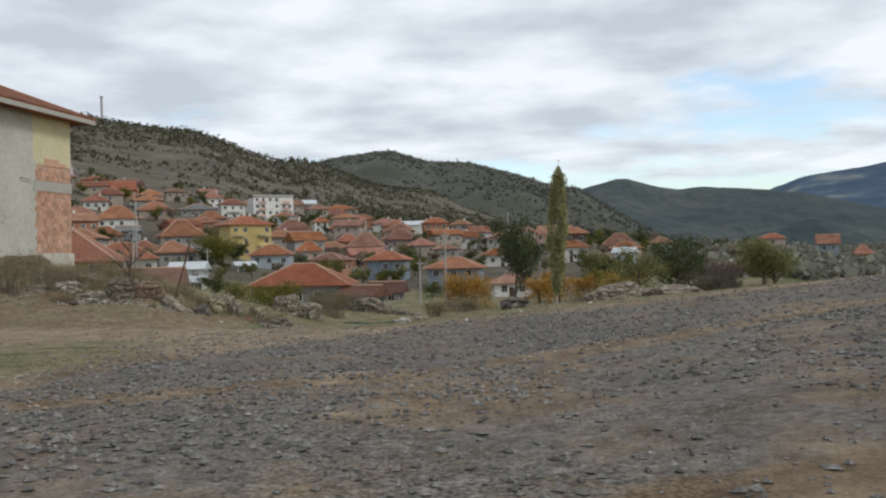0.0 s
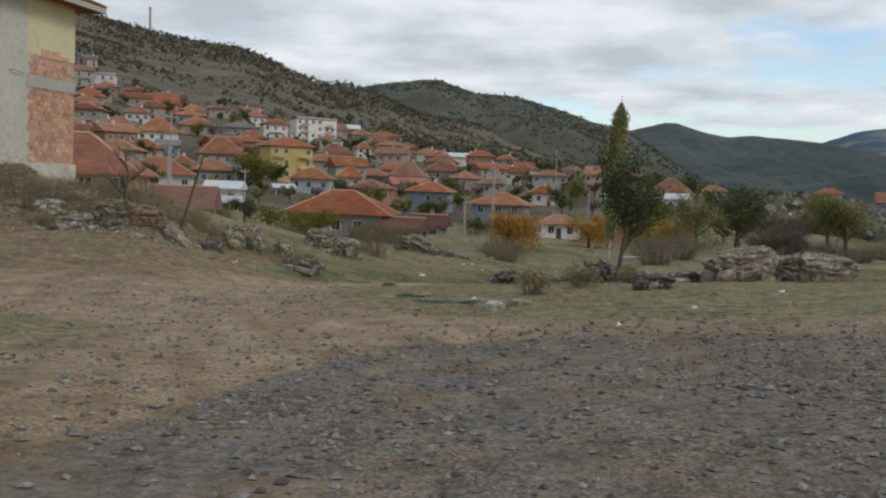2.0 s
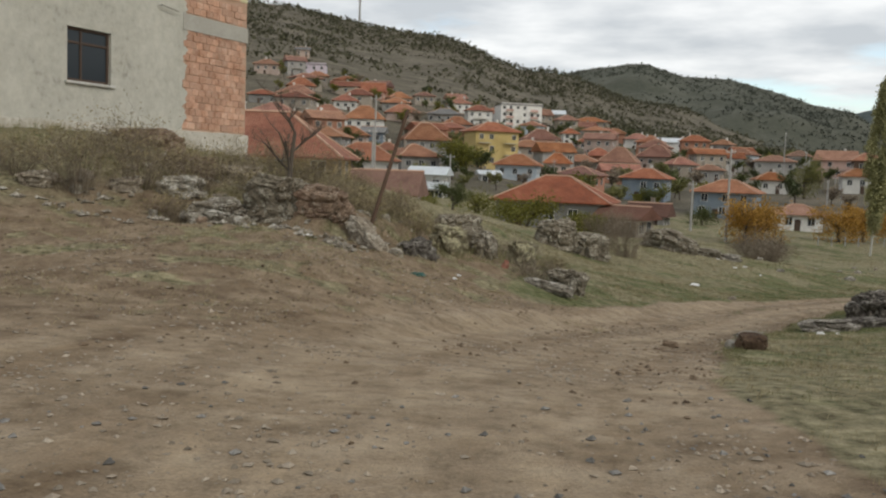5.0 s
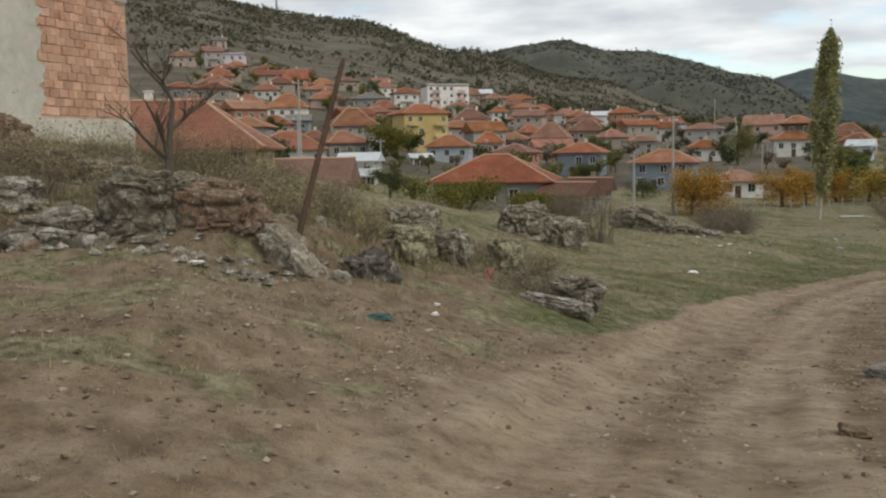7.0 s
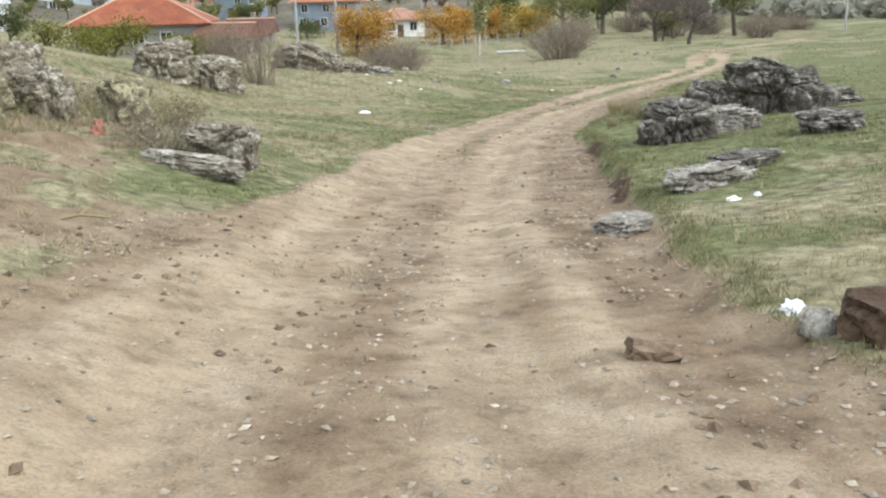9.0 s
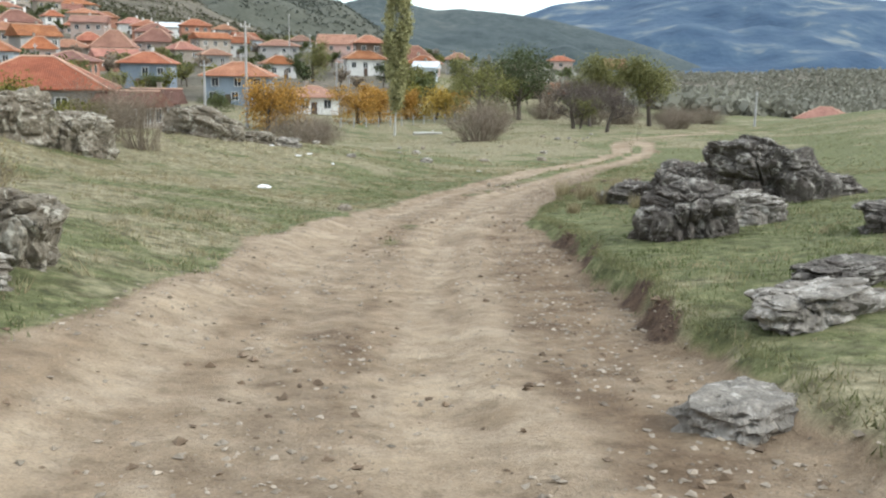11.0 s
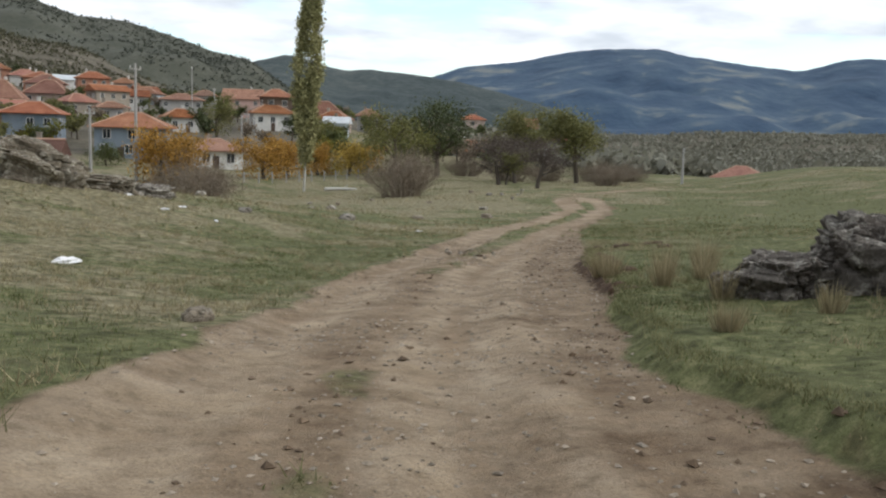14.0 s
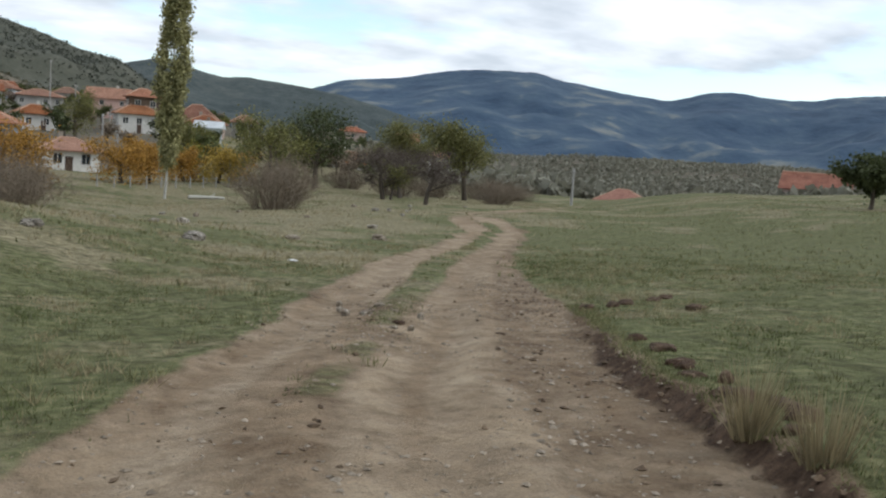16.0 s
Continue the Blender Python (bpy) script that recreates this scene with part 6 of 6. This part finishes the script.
    k = (rng.uniform(0, 1, len(x)) < np.clip(.3 + 2.2 * fbm(x, y, 1.6, 67), .05, 1)) & (x - track_x(y) < -4.5)
    x, y = x[k], y[k]
    brown = rng.uniform(0, 1, len(x)) < .45
    blades("dry_weeds", "tall bleached weeds on the stony terrace", x[brown], y[brown], rng.uniform(.1, .36, brown.sum()), np.full(brown.sum(), .009), 12, LEAF["straw"], 18, .9)
    blades("dry_weeds", "tall olive-green weeds on the stony terrace", x[~brown], y[~brown], rng.uniform(.1, .32, (~brown).sum()), np.full((~brown).sum(), .009), 12, LEAF["grass"], 19, .9)
    # longer grass hanging over the broken bank
    y = rng.uniform(29, 56, 9000)
    x = track_x(y) + rng.uniform(1.55, 2.3, len(y))
    side = x - track_x(y) + bank_wobble(x, y)
    k = (side > 1.8) & (side < 2.05)
    blades("bank_grass", "long grass along the broken bank", x[k], y[k], .05 * rng.uniform(.3, 1.5, k.sum()), np.full(k.sum(), .009), 5, LEAF["grass"], 15, 1.0)
    x, y = sample(60000, -45, 75, 58, 150)
    k = (rng.uniform(0, 1, len(x)) < np.clip(.55 + 1.8 * fbm(x, y, 6, 57), .1, 1)) & (zones(x, y)["track"] < .3)
    x, y = x[k], y[k]
    green = (zones(x, y)["lush"] + rng.normal(size=len(x)) * .2) > .5
    blades("grass", "green grass farther down the common", x[green], y[green], np.full(green.sum(), .1), np.full(green.sum(), .04), 2, LEAF["grass"], 6, .6)
    blades("dry_grass", "dry grass farther down the common", x[~green], y[~green], np.full((~green).sum(), .12), np.full((~green).sum(), .035), 2, LEAF["straw"], 7, .9)


litter_ground()


def straw_tuft(x, y, h, seed):
    rng = np.random.default_rng(seed)
    n = 170
    a, l = rng.uniform(0, 6.28, n), rng.uniform(.1, 1, n)
    r0 = rng.uniform(0, .09, n)
    foot = np.stack((np.cos(a) * r0, np.sin(a) * r0, a * 0 - .03), 1)
    tip = foot + np.stack((np.cos(a) * l * h * .45, np.sin(a) * l * h * .45, h * rng.uniform(.5, 1.05, n)), 1)
    t = rng.uniform(0, 6.28, n)
    w = np.stack((np.cos(t), np.sin(t), t * 0), 1) * .0045
    v = np.stack((foot - w, foot + w, tip), 1).reshape(-1, 3)
    ob = new("grass_tuft", mesh_from("grass_tuft", v, np.arange(3 * n).reshape(-1, 3), LEAF["straw"]))
    ob.location = (x, y, surface_z(x, y))
    tagged(ob, "tall dry straw tuft beside the track", "grass tuft", "straw tufts")


for n, (u, w, tall) in enumerate(((1.96, 46.9, .42), (2.1, 48.1, .5), (2.6, 48.8, .45), (2.2, 49.3, .4), (2.4, 49.9, .45), (2.9, 48.5, .35), (2.0, 45.6, .3), (3.35, 49.1, .55), (3.42, 49.2, .5), (.7, 45.2, .3))):
    straw_tuft(u, w, tall, 60 + n)


# ---- litter lying about ----
PLASTIC = mat("white_plastic", ((.6, .6, .6), (.78, .78, .78)), 6, .5, .2)
GREEN_NET = mat("green_netting", ((.022, .062, .052), (.05, .12, .1)), 20, .7, .3)
BRICK_RED = mat("red_clay", ((.24, .1, .07), (.34, .16, .115)), 5, .85, .3)


def crumple(name, x, y, w, d, h, material, label, seed, category="litter"):
    """A crumpled scrap: a folded sheet with thickness, lying on the ground."""
    bm = bmesh.new()
    bmesh.ops.create_icosphere(bm, subdivisions=3, radius=1.0)
    off = Vector((seed * 3.3, seed * 1.7, seed * .9))
    for v in bm.verts:
        p = v.co.copy()
        k = 1 + .55 * noise.noise(p * 1.4 + off) + .3 * noise.noise(p * 3.7 + off)
        v.co = Vector((p.x * k * w / 2, p.y * k * d / 2, max(-.1, p.z) * k * h))
    me = bpy.data.meshes.new(name)
    bm.to_mesh(me)
    bm.free()
    me.materials.append(material)
    ob = new(name, me)
    ob.location = (x, y, surface_z(x, y))
    ob.rotation_euler = (0, 0, seed * 1.3)
    tagged(ob, label, category, "litter")


crumple("plastic_bag", -3.42, 31.1, .3, .12, .05, PLASTIC, "crumpled white plastic bag on the bank", 1)
crumple("cow_dung", -4.34, 30.75, .25, .2, .085, CLOD, "dark brown cow dung on the track", 2, "dung")
crumple("plastic_sheet", -3.81, 51.77, .42, .16, .07, PLASTIC, "twisted white plastic scrap on the grass", 3)


def net_scrap(x, y, size, seed):
    """A trampled scrap of netting: loose strands crossing each other on the turf."""
    rng = random.Random(seed)
    here = surface_z(x, y)
    fall = (surface_z(x + .2, y) - here) / .2, (surface_z(x, y + .2) - here) / .2
    segs = []
    for _ in range(20):
        a = rng.choice((.4, 1.9)) + rng.uniform(-.5, .5)
        u, w = rng.gauss(0, size * .3), rng.gauss(0, size * .22)
        last = None
        for i in range(6):
            t = (i / 5 - .5) * size * rng.uniform(.3, .8)
            px, py = u + math.cos(a) * t + rng.gauss(0, .02), w + math.sin(a) * t + rng.gauss(0, .02)
            p = (px, py, fall[0] * px + fall[1] * py + rng.uniform(.0, .035))
            if last:
                segs.append((last, p, .0035, .0035))
            last = p
    v, f = tubes(segs, 4)
    ob = tagged(new("green_netting", mesh_from("green_netting", v, f, GREEN_NET)), "torn teal-green netting trodden into the grass", "litter", "litter")
    ob.location = (x, y, surface_z(x, y))


for n, (u, w, wide) in enumerate(((-2.05, 21.1, .4), (-1.72, 20.25, .4), (-1.2, 20.1, .3))):
    net_scrap(u, w, wide, 40 + n)
crumple("plastic_sheet", -8.39, 32.37, .3, .16, .05, GREEN_NET, "faded teal plastic scrap on the slope", 51)
crumple("paper_scrap", -8.03, 33.51, .14, .08, .03, PLASTIC, "pale scrap of rubbish on the bare slope", 52)
crumple("clay_pot", -8.11, 38.6, .17, .16, .15, BRICK_RED, "broken red clay pot by the boulders", 6)
for n, (u, w, wide) in enumerate(((-1.5, 62.6, .25), (-.9, 61.2, .2), (-2.0, 61.5, .22), (-2.7, 63, .3), (-8.2, 34.5, .12), (-10.4, 32.6, .16), (-10.5, 38.3, .14),
                                  (-1.9, 34.8, .14), (-1.6, 34.9, .12), (-1.1, 20.7, .08), (.4, 16.8, .07), (1.5, 18.3, .08), (3.2, 20.5, .09), (4.9, 64, .3))):
    crumple("paper_scrap", u, w, wide, wide * .5, .03, PLASTIC, "pale scrap of rubbish on the grass", 10 + n)
v, f = tubes((((-.25, 0, .02), (0, .03, .05), .014, .012), ((0, .03, .05), (.22, -.02, .03), .012, .006), ((0, .03, .05), (.06, .14, .09), .008, .004)), 6)
twig = tagged(new("dead_branch", mesh_from("dead_branch", v, f, LEAF["weed"])), "bleached dead branch on the bare slope", "branch")
twig.location = (-7.38, 33.68, surface_z(-7.38, 33.68))

# fallen pale log beside the poplar
v, f = tubes((((-1.6, 0, .14), (-.4, .1, .17), .16, .15), ((-.4, .1, .17), (1.5, -.05, .14), .15, .11), ((.3, .03, .2), (.75, .4, .5), .06, .03)), 8)
log = tagged(new("fallen_log", mesh_from("fallen_log", v, f, PALE_BARK, True)), "pale barkless log lying in the grass near the poplar", "log")
log.location = (18.8, 127.0, surface_z(18.8, 127.0))

# a wire fence of pale posts in front of the autumn trees
fence = new("fence")
line = [Vector((11.5 + 1.75 * i, 139.5 + 1.35 * i, 0)) for i in range(15)]
for p in line:
    p.z = ground_z(p.x, p.y)
fence.location = line[0]
for i, p in enumerate(line):
    q = p - line[0]
    v, f = tubes(((q - Vector((0, 0, .3)), q + Vector((.04 * math.sin(i * 2.3), 0, 1.15)), .075, .065),), 6)
    part("post", mesh_from("post", v, f, CONCRETE), None, fence)
for high in (.45, .95):
    v, f = tubes([(line[i] - line[0] + Vector((0, 0, high)), line[i + 1] - line[0] + Vector((0, 0, high)), .008, .008) for i in range(14)], 4)
    part("wire", mesh_from("wire", v, f, CONCRETE), None, fence)
tagged(fence, "wire fence on pale wooden posts before the autumn trees", "fence")

# broken sods along the bank, and a heap of clods in the track
sod = random.Random(29)
for _ in range(16):
    w = sod.uniform(48.0, 52.8)
    u = float(track_x(w)) + 2.05 + .3 * float(smooth(48, 49.5, w)) + sod.uniform(-.12, .2)
    rock(u, w, sod.uniform(.12, .3), sod.uniform(.05, .11), "brown", .7, -.02)
for u, w, wide in ((5.5, 55.35, .4), (6.0, 55.5, .35), (6.3, 55.6, .45), (6.9, 55.8, .4), (7.3, 56.05, .5), (6.6, 54.75, .45)):
    rock(u, w, wide * .8, .08, "brown", .5, -.01)
for _ in range(14):
    rock(sod.gauss(2.95, .35), sod.gauss(55.3, .7), sod.uniform(.06, .15), sod.uniform(.03, .06), sod.choice(("brown", "tan", "tan")), .8)
# pale stones lying about the far grass
for _ in range(22):
    w = sod.uniform(64, 112)
    rock(float(track_x(w)) - sod.uniform(3.5, 17), w, sod.uniform(.2, .5), sod.uniform(.1, .22), sod.choice(("pale", "tan", "light")), .7)
